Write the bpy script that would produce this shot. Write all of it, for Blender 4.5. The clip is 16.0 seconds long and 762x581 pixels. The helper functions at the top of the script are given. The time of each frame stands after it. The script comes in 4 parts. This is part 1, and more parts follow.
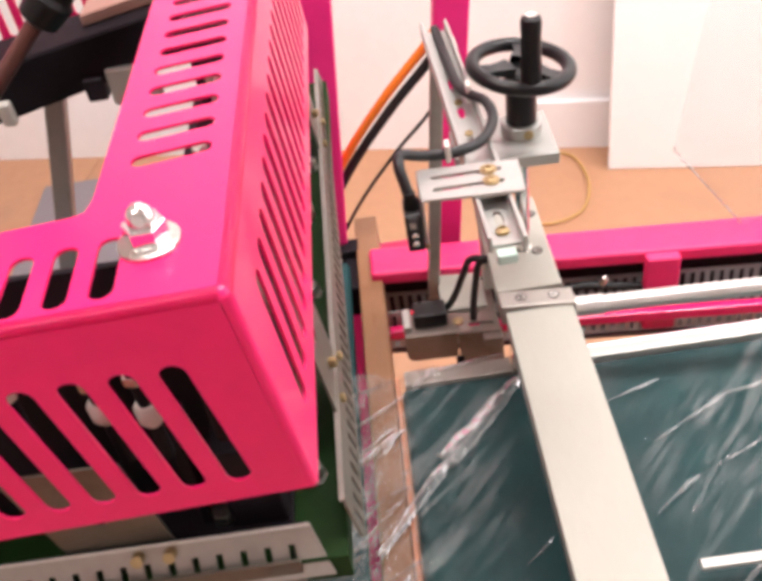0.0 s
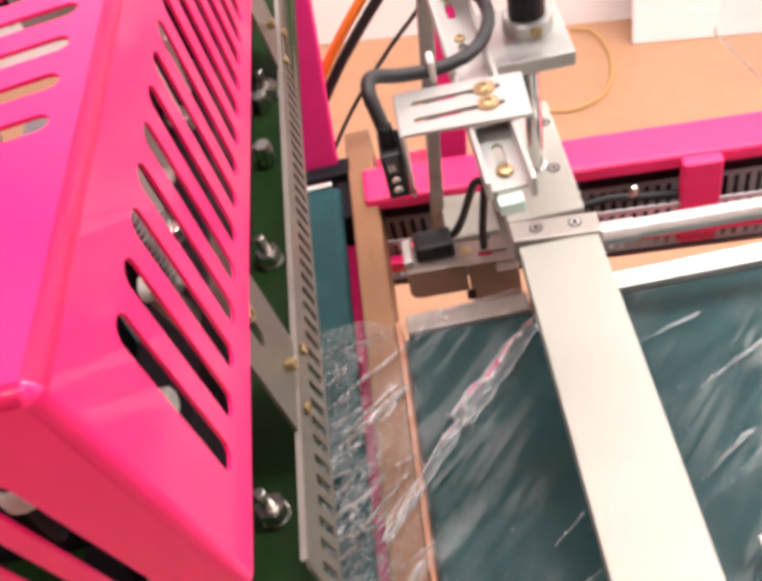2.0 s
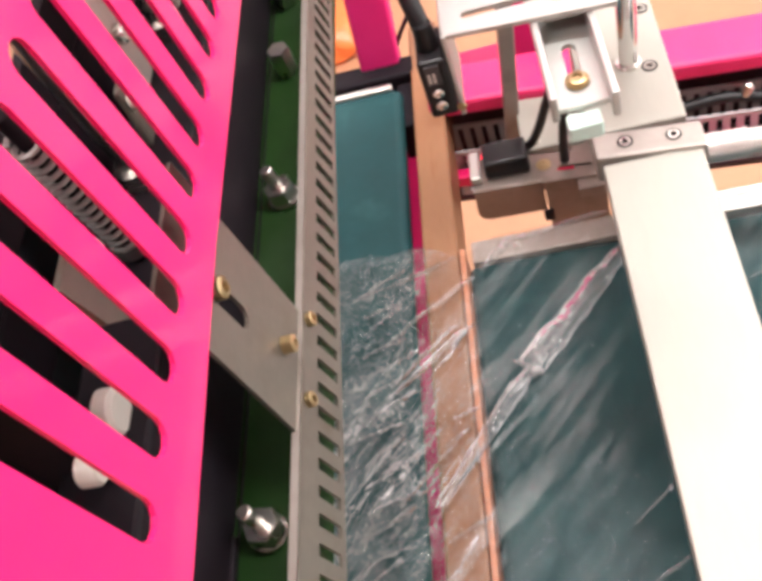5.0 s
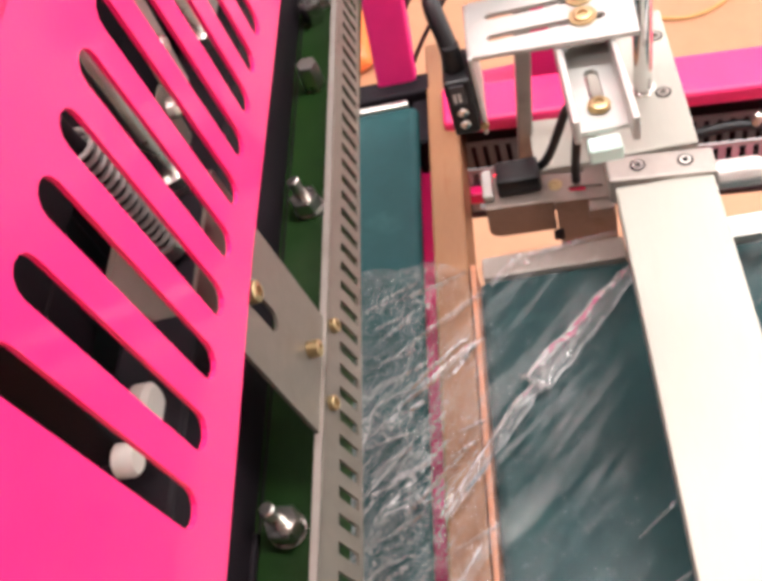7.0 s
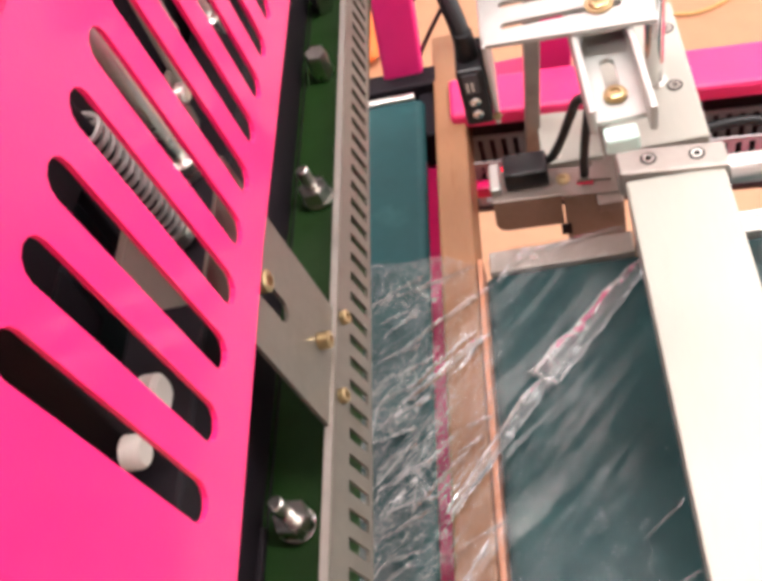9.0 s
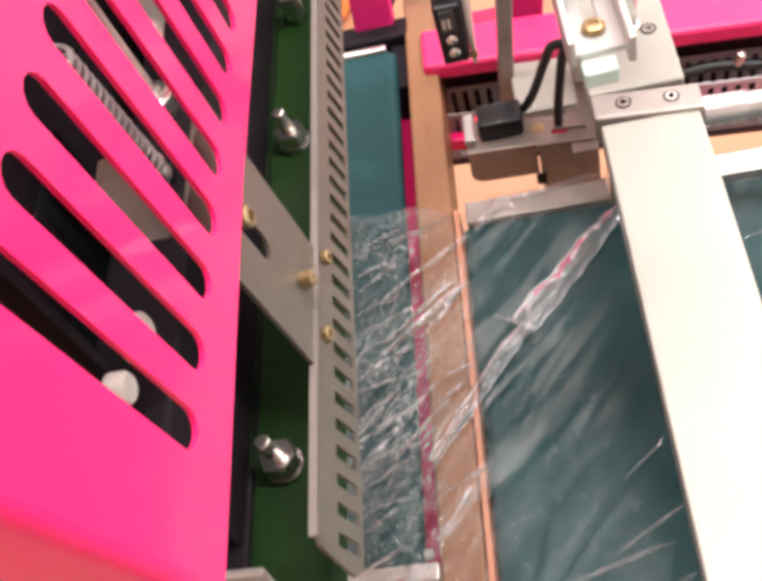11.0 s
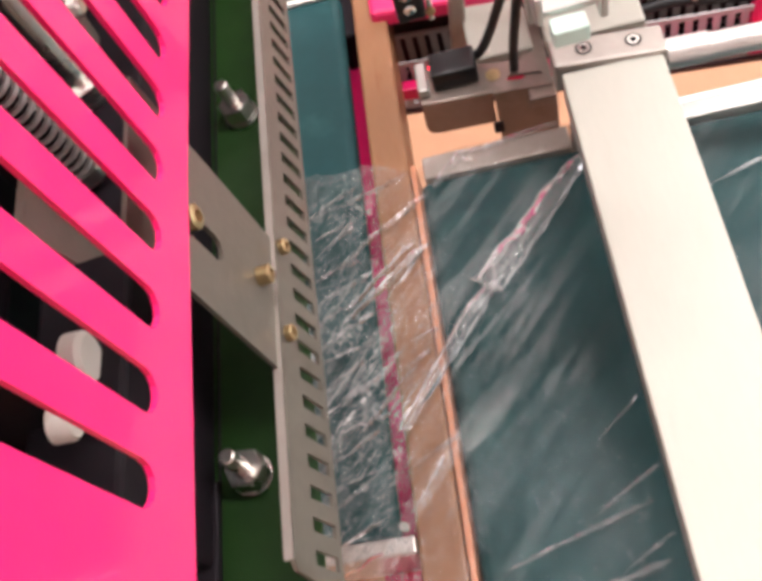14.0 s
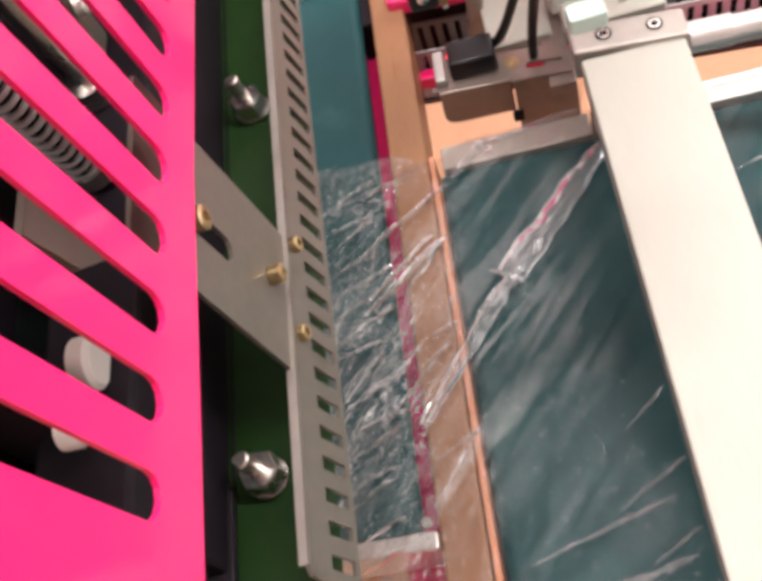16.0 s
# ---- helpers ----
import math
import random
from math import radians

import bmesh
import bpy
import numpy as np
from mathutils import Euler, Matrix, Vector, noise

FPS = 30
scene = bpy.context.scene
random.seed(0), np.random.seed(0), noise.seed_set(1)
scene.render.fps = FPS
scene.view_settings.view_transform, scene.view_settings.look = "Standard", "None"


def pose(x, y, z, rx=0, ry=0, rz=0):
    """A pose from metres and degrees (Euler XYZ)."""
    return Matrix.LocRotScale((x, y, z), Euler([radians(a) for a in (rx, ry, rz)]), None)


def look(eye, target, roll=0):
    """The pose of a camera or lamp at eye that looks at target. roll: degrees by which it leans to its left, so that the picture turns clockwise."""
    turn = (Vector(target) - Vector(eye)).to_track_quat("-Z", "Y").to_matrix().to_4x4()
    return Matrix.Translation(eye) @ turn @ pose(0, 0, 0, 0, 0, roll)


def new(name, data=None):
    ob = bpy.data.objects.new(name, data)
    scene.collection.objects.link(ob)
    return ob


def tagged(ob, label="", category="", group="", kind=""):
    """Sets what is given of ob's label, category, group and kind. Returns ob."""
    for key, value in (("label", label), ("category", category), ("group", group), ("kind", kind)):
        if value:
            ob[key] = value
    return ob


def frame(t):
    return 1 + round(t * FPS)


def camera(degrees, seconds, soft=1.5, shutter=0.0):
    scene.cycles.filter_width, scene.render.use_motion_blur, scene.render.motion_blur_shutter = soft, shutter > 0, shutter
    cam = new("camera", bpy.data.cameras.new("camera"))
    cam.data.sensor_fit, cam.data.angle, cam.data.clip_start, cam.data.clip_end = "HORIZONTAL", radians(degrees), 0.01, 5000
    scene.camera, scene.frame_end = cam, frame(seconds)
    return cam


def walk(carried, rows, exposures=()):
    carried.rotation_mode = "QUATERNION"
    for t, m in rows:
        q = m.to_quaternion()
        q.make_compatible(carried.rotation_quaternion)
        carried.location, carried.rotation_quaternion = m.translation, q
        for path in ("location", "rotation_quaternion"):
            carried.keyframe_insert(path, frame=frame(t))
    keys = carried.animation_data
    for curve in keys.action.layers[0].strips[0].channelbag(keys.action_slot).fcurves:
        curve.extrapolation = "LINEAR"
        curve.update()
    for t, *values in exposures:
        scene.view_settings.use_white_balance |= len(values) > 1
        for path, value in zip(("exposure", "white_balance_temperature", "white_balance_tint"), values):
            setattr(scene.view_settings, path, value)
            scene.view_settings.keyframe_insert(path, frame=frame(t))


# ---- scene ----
cam = camera(46.40, 16.0, soft=4.4, shutter=0.5)
PATH = [
    (0, (0.05001, 0.00178, 1.37575), (0.01453, 0.75538, 0.71937), -10.179),
    (0.5, (0.03253, 0.01871, 1.37731), (0.02967, 0.77564, 0.72382), -8.989),
    (1, (0.03267, 0.02776, 1.37068), (0.03610, 0.77515, 0.70630), -9.529),
    (1.5, (0.05614, 0.06012, 1.34635), (0.01735, 0.76776, 0.64084), -13.532),
    (2, (0.08015, 0.12264, 1.31906), (-0.00593, 0.78957, 0.57893), -17.021),
    (2.5, (0.09936, 0.15309, 1.28353), (-0.07058, 0.78378, 0.52633), -24.149),
    (3, (0.10854, 0.18383, 1.26078), (-0.12369, 0.78022, 0.49241), -28.127),
    (3.5, (0.11286, 0.20311, 1.25024), (-0.13721, 0.76930, 0.46481), -30.495),
    (4, (0.10566, 0.20858, 1.25134), (-0.11803, 0.77706, 0.45963), -28.299),
    (6.3, (0.09710, 0.20081, 1.25983), (-0.10523, 0.79087, 0.47823), -24.913),
    (6.5, (0.09576, 0.20049, 1.26173), (-0.10573, 0.78656, 0.47691), -24.471),
    (7, (0.09342, 0.19720, 1.26474), (-0.11308, 0.79004, 0.48634), -24.070),
    (7.5, (0.09063, 0.19587, 1.26464), (-0.11683, 0.78933, 0.48697), -23.914),
    (8, (0.09063, 0.19522, 1.26352), (-0.12031, 0.78872, 0.48683), -24.282),
    (8.5, (0.08883, 0.19603, 1.26273), (-0.11988, 0.78858, 0.48469), -23.966),
    (9, (0.08763, 0.19955, 1.25947), (-0.12000, 0.78897, 0.47879), -23.853),
    (9.5, (0.08651, 0.20872, 1.25482), (-0.10302, 0.78524, 0.46003), -24.865),
    (9.7, (0.08462, 0.21259, 1.24579), (-0.09206, 0.78146, 0.44256), -23.721),
    (11.8, (0.08203, 0.18193, 1.25585), (-0.11714, 0.73335, 0.44574), -25.438),
    (12, (0.08346, 0.18201, 1.25430), (-0.12154, 0.72981, 0.44320), -25.838),
    (12.5, (0.08246, 0.19310, 1.25081), (-0.10911, 0.73701, 0.43383), -25.662),
    (13, (0.08292, 0.21600, 1.24519), (-0.05774, 0.73621, 0.40281), -25.097),
    (13.5, (0.08161, 0.22283, 1.24781), (-0.07108, 0.72699, 0.39780), -26.681),
    (14, (0.07717, 0.22147, 1.24217), (-0.06915, 0.71777, 0.38643), -25.774),
    (14.5, (0.08132, 0.22679, 1.23825), (-0.08073, 0.71518, 0.38080), -28.411),
    (15, (0.08287, 0.22652, 1.23787), (-0.08711, 0.71046, 0.37944), -29.161),
    (15.5, (0.08275, 0.22601, 1.23831), (-0.08906, 0.71180, 0.38128), -29.268),
    (16, (0.08015, 0.22686, 1.23745), (-0.09526, 0.71500, 0.38249), -29.440),
]
walk(cam, [(t, look(eye, target, roll)) for t, eye, target, roll in PATH],
     exposures=[(0, -0.36), (1.5, -0.32), (2.6, -0.06), (6.5, 0.02), (9.7, 0.02), (12.0, -0.08), (13.0, -0.15), (16.0, -0.20)])

# ---- world and lights ----
world = bpy.data.worlds.new("room_light")
world.use_nodes = True
scene.world = world
sky = world.node_tree.nodes.new("ShaderNodeTexSky")
sky.sky_type, sky.sun_disc = "NISHITA", False
sky.sun_elevation, sky.sun_rotation = radians(40), radians(100)
world.node_tree.links.new(sky.outputs[0], world.node_tree.nodes["Background"].inputs[0])
world.node_tree.nodes["Background"].inputs[1].default_value = 0.1


def area_lamp(name, m, sx, sy, power, colour):
    data = bpy.data.lights.new(name, "AREA")
    data.shape, data.size, data.size_y, data.energy, data.color = "RECTANGLE", sx, sy, power, colour
    ob = new(name, data)
    ob.matrix_world = m
    return ob


# daylight from an assumed window opening in the east wall, and two unseen ceiling lamps
area_lamp("assumed_window_light", look((2.25, 0.55, 1.55), (0.0, 0.75, 0.9)), 2.0, 1.5, 28, (1.0, 0.96, 0.98))
area_lamp("unseen_ceiling_lamp", look((-0.8, -0.2, 2.70), (-0.8, -0.2, 0)), 1.2, 0.25, 28, (1.0, 0.95, 0.95))
# added lamp, aimed at the north wall to brighten it
area_lamp("unseen_ceiling_lamp", look((0.75, 0.75, 2.65), (0.98, 2.1, 0.75)), 2.2, 0.3, 100, (1.0, 0.95, 0.95))

# ---- materials ----


def material(name, base, rough=0.5, metal=0.0, vary=0.12, scale=40.0, bump=0.0, bump_scale=400.0, stretch=(1, 1, 1), rough_vary=0.1, coat=0.0, per_piece=0.0, dirt=None, dirt_scale=9.0, spec=0.5):
    """A surface with colour variation at two scales, roughness variation and fine relief."""
    m = bpy.data.materials.new(name)
    m.use_nodes = True
    t = m.node_tree
    b = t.nodes["Principled BSDF"]
    b.inputs["Metallic"].default_value = metal
    b.inputs["Specular IOR Level"].default_value = spec
    b.inputs["Coat Weight"].default_value = coat
    b.inputs["Coat Roughness"].default_value = 0.08
    co = t.nodes.new("ShaderNodeTexCoord")
    mp = t.nodes.new("ShaderNodeMapping")
    mp.inputs["Scale"].default_value = stretch
    t.links.new(co.outputs["Object"], mp.inputs["Vector"])

    def noise_tex(s, detail=4.0):
        n = t.nodes.new("ShaderNodeTexNoise")
        n.inputs["Scale"].default_value, n.inputs["Detail"].default_value = s, detail
        t.links.new(mp.outputs[0], n.inputs["Vector"])
        return n

    big, small = noise_tex(scale * 0.25, 3.0), noise_tex(scale * 4, 5.0)
    mixed = t.nodes.new("ShaderNodeMix")
    mixed.inputs[0].default_value = 0.45
    t.links.new(big.outputs["Fac"], mixed.inputs[2])
    t.links.new(small.outputs["Fac"], mixed.inputs[3])
    ramp = t.nodes.new("ShaderNodeValToRGB")
    lo = [c * (1 - vary) for c in base]
    hi = [min(1.0, c * (1 + vary)) for c in base]
    ramp.color_ramp.elements[0].position, ramp.color_ramp.elements[1].position = 0.3, 0.7
    ramp.color_ramp.elements[0].color, ramp.color_ramp.elements[1].color = (*lo, 1), (*hi, 1)
    t.links.new(mixed.outputs[0], ramp.inputs[0])
    colour = ramp.outputs[0]
    if dirt:
        spots = noise_tex(dirt_scale, 8.0)
        cut = t.nodes.new("ShaderNodeValToRGB")
        cut.color_ramp.elements[0].position, cut.color_ramp.elements[1].position = 0.56, 0.72
        t.links.new(spots.outputs["Fac"], cut.inputs[0])
        over = t.nodes.new("ShaderNodeMix")
        over.data_type = "RGBA"
        t.links.new(cut.outputs[0], over.inputs[0])
        t.links.new(colour, over.inputs[6])
        over.inputs[7].default_value = (*dirt, 1)
        colour = over.outputs[2]
    if per_piece:
        info = t.nodes.new("ShaderNodeObjectInfo")
        hsv = t.nodes.new("ShaderNodeHueSaturation")
        ran = t.nodes.new("ShaderNodeMapRange")
        ran.inputs[3].default_value, ran.inputs[4].default_value = 1 - per_piece, 1 + per_piece
        t.links.new(info.outputs["Random"], ran.inputs[0])
        t.links.new(ran.outputs[0], hsv.inputs["Value"])
        t.links.new(colour, hsv.inputs["Color"])
        colour = hsv.outputs[0]
    t.links.new(colour, b.inputs["Base Color"])
    rr = t.nodes.new("ShaderNodeMapRange")
    rr.inputs[3].default_value, rr.inputs[4].default_value = max(0.02, rough - rough_vary), min(1, rough + rough_vary)
    t.links.new(big.outputs["Fac"], rr.inputs[0])
    t.links.new(rr.outputs[0], b.inputs["Roughness"])
    if bump:
        bn = noise_tex(bump_scale, 3.0)
        bp = t.nodes.new("ShaderNodeBump")
        bp.inputs["Strength"].default_value, bp.inputs["Distance"].default_value = bump, 0.001
        t.links.new(bn.outputs["Fac"], bp.inputs["Height"])
        t.links.new(bp.outputs[0], b.inputs["Normal"])
    return m


PINK = material("pink_paint", (0.90, 0.014, 0.158), 0.36, vary=0.06, scale=20, bump=0.06, bump_scale=900, coat=0.32, spec=0.3)
# brighter, bluer copy of the pink, with the posts' strong light in its colour
PINK_LIT = material("brightly_lit_pink_paint", (0.92, 0.03, 0.25), 0.45, spec=0.3, vary=0.06, scale=14, bump=0.06, bump_scale=700)
# tray colour holds the recess's shade and the pink reflected into it
TRAY_SHADE = material("dark_maroon_shade", (0.045, 0.016, 0.024), 0.45, vary=0.2, scale=20, bump=0.06, bump_scale=500)
PINK_DUSTY = material("pink_paint_dusty", (0.88, 0.035, 0.17), 0.45, spec=0.3, vary=0.1, scale=14, bump=0.08, bump_scale=700, dirt=(0.55, 0.07, 0.16))
BRUSHED = material("brushed_steel", (0.66, 0.65, 0.62), 0.36, 0.85, vary=0.06, scale=30, bump=0.05, bump_scale=260, stretch=(6, 1, 6))
SATIN = material("satin_aluminium", (0.46, 0.46, 0.43), 0.4, 0.6, vary=0.06, scale=40, bump=0.05, bump_scale=500)
PALE_BAR = material("matt_anodised_aluminium", (0.40, 0.39, 0.335), 0.55, 0.15, vary=0.04, scale=16, bump=0.05, bump_scale=350, stretch=(5, 1, 5), dirt=(0.385, 0.375, 0.32), dirt_scale=14)
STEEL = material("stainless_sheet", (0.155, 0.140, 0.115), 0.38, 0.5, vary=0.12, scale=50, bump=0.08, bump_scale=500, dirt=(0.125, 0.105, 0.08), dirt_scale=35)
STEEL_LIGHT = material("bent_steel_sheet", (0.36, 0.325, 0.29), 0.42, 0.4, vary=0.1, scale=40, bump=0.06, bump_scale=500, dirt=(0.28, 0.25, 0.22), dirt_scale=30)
STEEL_BROWN = material("brownish_steel_sheet", (0.27, 0.22, 0.19), 0.36, 0.5, vary=0.12, scale=40, bump=0.06, bump_scale=500, dirt=(0.2, 0.16, 0.13), dirt_scale=30)
CHROME = material("chrome", (0.8, 0.8, 0.8), 0.1, 1.0, vary=0.03, rough_vary=0.05)
ZINC = material("zinc_plate", (0.62, 0.6, 0.56), 0.28, 1.0, vary=0.12, scale=120, bump=0.05)
BRASS = material("yellow_zinc", (0.42, 0.32, 0.17), 0.34, 0.95, vary=0.15, scale=200)
BLACK = material("black_plastic", (0.006, 0.006, 0.007), 0.35, spec=0.35, vary=0.2, scale=60, bump=0.05, bump_scale=800)
RUBBER = material("black_cable_sheath", (0.008, 0.008, 0.009), 0.5, vary=0.2, scale=80)
BLACK_METAL = material("black_painted_steel", (0.011, 0.008, 0.011), 0.6, 0.0, spec=0.15, vary=0.25, scale=30, bump=0.08, bump_scale=500)
GREEN = material("dark_green_paint", (0.009, 0.034, 0.005), 0.5, spec=0.15, vary=0.22, scale=24, bump=0.08, bump_scale=600, dirt=(0.02, 0.045, 0.016))
BELT = material("teal_belt", (0.010, 0.056, 0.060), 0.55, spec=0.25, vary=0.14, scale=18, bump=0.12, bump_scale=1200, dirt=(0.02, 0.085, 0.085), dirt_scale=22)
TEFLON = material("brown_sealing_tape", (0.29, 0.14, 0.065), 0.5, vary=0.12, scale=30, bump=0.12, bump_scale=300, stretch=(5, 0.8, 1), dirt=(0.24, 0.1, 0.04), dirt_scale=30)
WHITE = material("white_wall_paint", (0.90, 0.88, 0.875), 0.7, vary=0.03, scale=6, bump=0.05, bump_scale=200)
WHITE_PLASTIC = material("white_plastic", (0.58, 0.55, 0.49), 0.4, vary=0.05, scale=50)
FLOOR = material("tan_floor_tile", (0.50, 0.265, 0.15), 0.4, vary=0.08, scale=7, bump=0.06, bump_scale=90, dirt=(0.44, 0.235, 0.14), dirt_scale=5, per_piece=0.03)
GROUT = material("tile_joint", (0.42, 0.24, 0.15), 0.8, vary=0.1, scale=40)
ORANGE = material("orange_hose", (0.9, 0.22, 0.02), 0.35, vary=0.05)
YELLOW = material("yellow_cord", (0.55, 0.32, 0.11), 0.5, vary=0.08)
GREY = material("grey_steel_tube", (0.3, 0.28, 0.27), 0.4, 0.4, vary=0.1, scale=30)
DUCT = material("grey_cable_duct", (0.5, 0.48, 0.48), 0.5, vary=0.06, scale=60)
BROWN_ROD = material("red_brown_roller", (0.16, 0.06, 0.05), 0.3, 0.2, vary=0.1, scale=50)
BROWN_BOARD = material("brown_board", (0.36, 0.2, 0.16), 0.5, vary=0.12, scale=20, stretch=(1, 6, 6))
LED = bpy.data.materials.new("red_led")
LED.use_nodes = True
LED.node_tree.nodes["Principled BSDF"].inputs["Base Color"].default_value = (0.8, 0.01, 0.03, 1)
LED.node_tree.nodes["Principled BSDF"].inputs["Emission Color"].default_value = (1, 0.02, 0.06, 1)
LED.node_tree.nodes["Principled BSDF"].inputs["Emission Strength"].default_value = 6
GLASS = material("pale_green_acrylic", (0.5, 0.68, 0.6), 0.2, vary=0.05)


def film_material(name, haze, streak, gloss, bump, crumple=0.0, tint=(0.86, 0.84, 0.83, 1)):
    """Clear packing film: mostly see-through, a thin milky haze whose drawn-out feathers and pale lines also stand in
    for reflections and crease glints, and a glossy skin whose creases catch the light. crumple: how strong the crumpled
    relief and its painted glints get towards -x.
    """
    m = bpy.data.materials.new(name)
    m.use_nodes = True
    t = m.node_tree
    t.nodes.remove(t.nodes["Principled BSDF"])
    out = t.nodes["Material Output"]
    co = t.nodes.new("ShaderNodeTexCoord")
    turn = t.nodes.new("ShaderNodeMapping")
    turn.inputs["Rotation"].default_value = (0, 0, radians(-48))
    t.links.new(co.outputs["Object"], turn.inputs[0])

    def math_node(kind, a, b=0.0, c=None):
        n = t.nodes.new("ShaderNodeMath")
        n.operation = kind
        for k, v in enumerate((a, b, c)):
            if v is None:
                continue
            if isinstance(v, (int, float)):
                n.inputs[k].default_value = float(v)
            else:
                t.links.new(v, n.inputs[k])
        return n.outputs[0]

    def ramp(v, a, b, c, d):
        k = t.nodes.new("ShaderNodeMapRange")
        k.interpolation_type = "SMOOTHSTEP"
        for q, val in enumerate((a, b, c, d)):
            k.inputs[q + 1].default_value = val
        t.links.new(v, k.inputs[0])
        return k.outputs[0]

    def strokes(scale, stretch, shift, detail=3.0, warp=0.5):
        """Noise drawn out along the folds."""
        mp = t.nodes.new("ShaderNodeMapping")
        mp.inputs["Scale"].default_value, mp.inputs["Location"].default_value = (stretch, 1, 1), (shift, shift, 0)
        t.links.new(turn.outputs[0], mp.inputs[0])
        n = t.nodes.new("ShaderNodeTexNoise")
        n.inputs["Scale"].default_value, n.inputs["Detail"].default_value, n.inputs["Distortion"].default_value = scale, detail, warp
        t.links.new(mp.outputs[0], n.inputs["Vector"])
        return n.outputs["Fac"]

    def veins(n, thin):
        return ramp(math_node("ABSOLUTE", math_node("SUBTRACT", n, 0.5)), 0.0, thin, 1.0, 0.0)

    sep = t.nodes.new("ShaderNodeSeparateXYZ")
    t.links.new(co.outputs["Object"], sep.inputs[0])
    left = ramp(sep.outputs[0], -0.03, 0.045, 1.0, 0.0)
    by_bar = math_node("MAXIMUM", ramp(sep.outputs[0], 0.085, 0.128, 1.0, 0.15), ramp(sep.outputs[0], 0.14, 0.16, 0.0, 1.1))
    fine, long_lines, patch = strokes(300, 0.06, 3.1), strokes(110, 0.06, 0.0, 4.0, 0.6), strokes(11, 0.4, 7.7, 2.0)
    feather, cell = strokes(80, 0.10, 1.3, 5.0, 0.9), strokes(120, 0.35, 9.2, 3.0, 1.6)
    # thin pale lines painted for the glints along the film's folds
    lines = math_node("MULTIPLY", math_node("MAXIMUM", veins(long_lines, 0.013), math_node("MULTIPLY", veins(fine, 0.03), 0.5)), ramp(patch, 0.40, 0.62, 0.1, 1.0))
    # glints of the crumpled part, painted into the haze towards -x
    crinkle_glints = math_node("MULTIPLY", math_node("MULTIPLY", veins(cell, 0.028), left), float(crumple))
    # the feathers are haze and painted soft reflection in one
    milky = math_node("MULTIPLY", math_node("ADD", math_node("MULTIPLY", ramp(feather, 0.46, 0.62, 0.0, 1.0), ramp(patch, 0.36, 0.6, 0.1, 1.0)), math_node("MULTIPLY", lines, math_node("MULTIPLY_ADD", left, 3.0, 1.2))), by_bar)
    haze_fac = math_node("MULTIPLY_ADD", math_node("ADD", milky, crinkle_glints), float(streak), float(haze))
    bp = t.nodes.new("ShaderNodeBump")
    bp.inputs["Strength"].default_value, bp.inputs["Distance"].default_value = bump, 0.002
    relief = math_node("ADD", long_lines, math_node("MULTIPLY", fine, 0.25))
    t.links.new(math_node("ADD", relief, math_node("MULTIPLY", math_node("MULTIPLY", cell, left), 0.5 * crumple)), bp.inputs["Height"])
    fres = t.nodes.new("ShaderNodeFresnel")
    fres.inputs["IOR"].default_value = 1.45
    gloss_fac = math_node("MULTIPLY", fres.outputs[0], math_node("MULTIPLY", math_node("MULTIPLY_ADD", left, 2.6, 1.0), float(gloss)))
    clear = t.nodes.new("ShaderNodeBsdfTransparent")
    clear.inputs[0].default_value = tint
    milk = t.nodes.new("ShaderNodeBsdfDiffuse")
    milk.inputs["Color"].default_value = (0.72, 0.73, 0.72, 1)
    skin = t.nodes.new("ShaderNodeBsdfGlossy")
    skin.inputs["Roughness"].default_value = 0.13
    skin.inputs["Color"].default_value = (0.95, 0.95, 0.97, 1)
    t.links.new(bp.outputs[0], skin.inputs["Normal"])

    def blend(fac, a, b):
        mix = t.nodes.new("ShaderNodeMixShader")
        t.links.new(fac, mix.inputs[0])
        t.links.new(a, mix.inputs[1])
        t.links.new(b, mix.inputs[2])
        return mix.outputs[0]

    t.links.new(blend(gloss_fac, blend(haze_fac, clear.outputs[0], milk.outputs[0]), skin.outputs[0]), out.inputs["Surface"])
    return m


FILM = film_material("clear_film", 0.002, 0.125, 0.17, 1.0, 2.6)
FILM_FOLD = film_material("clear_film_folded", 0.10, 0.22, 0.55, 0.6)
FILM_HAZY = film_material("clear_film_bunched", 0.06, 0.16, 1.6, 0.8)
FILM_VEIL = film_material("clear_film_hanging", 0.09, 0.03, 0.3, 0.02, tint=(0.99, 0.99, 0.99, 1))

# ---- mesh helpers ----
SKEW = 0.105  # the uprights behind lean this much to the right, metre per metre


def part(name, bm, mat, parent=None, label="", smooth=False, m=None):
    """Links a bmesh as one mesh object, under parent where one is given."""
    bm.normal_update()
    data = bpy.data.meshes.new(name)
    bm.to_mesh(data)
    bm.free()
    data.materials.append(mat)
    if smooth:
        data.polygons.foreach_set("use_smooth", [True] * len(data.polygons))
        data.set_sharp_from_angle(angle=radians(38))
    ob = new(name, data)
    if m is not None:
        ob.matrix_world = m
    if parent is not None:
        ob.parent = parent
    if label:
        tagged(ob, label=label)
    return ob


def thing(name, label, category, group="", kind="", at=(0, 0, 0)):
    """An Empty that carries the parts of one thing."""
    ob = new(name)
    ob.empty_display_size = 0.01
    return tagged(ob, label, category, group, kind)


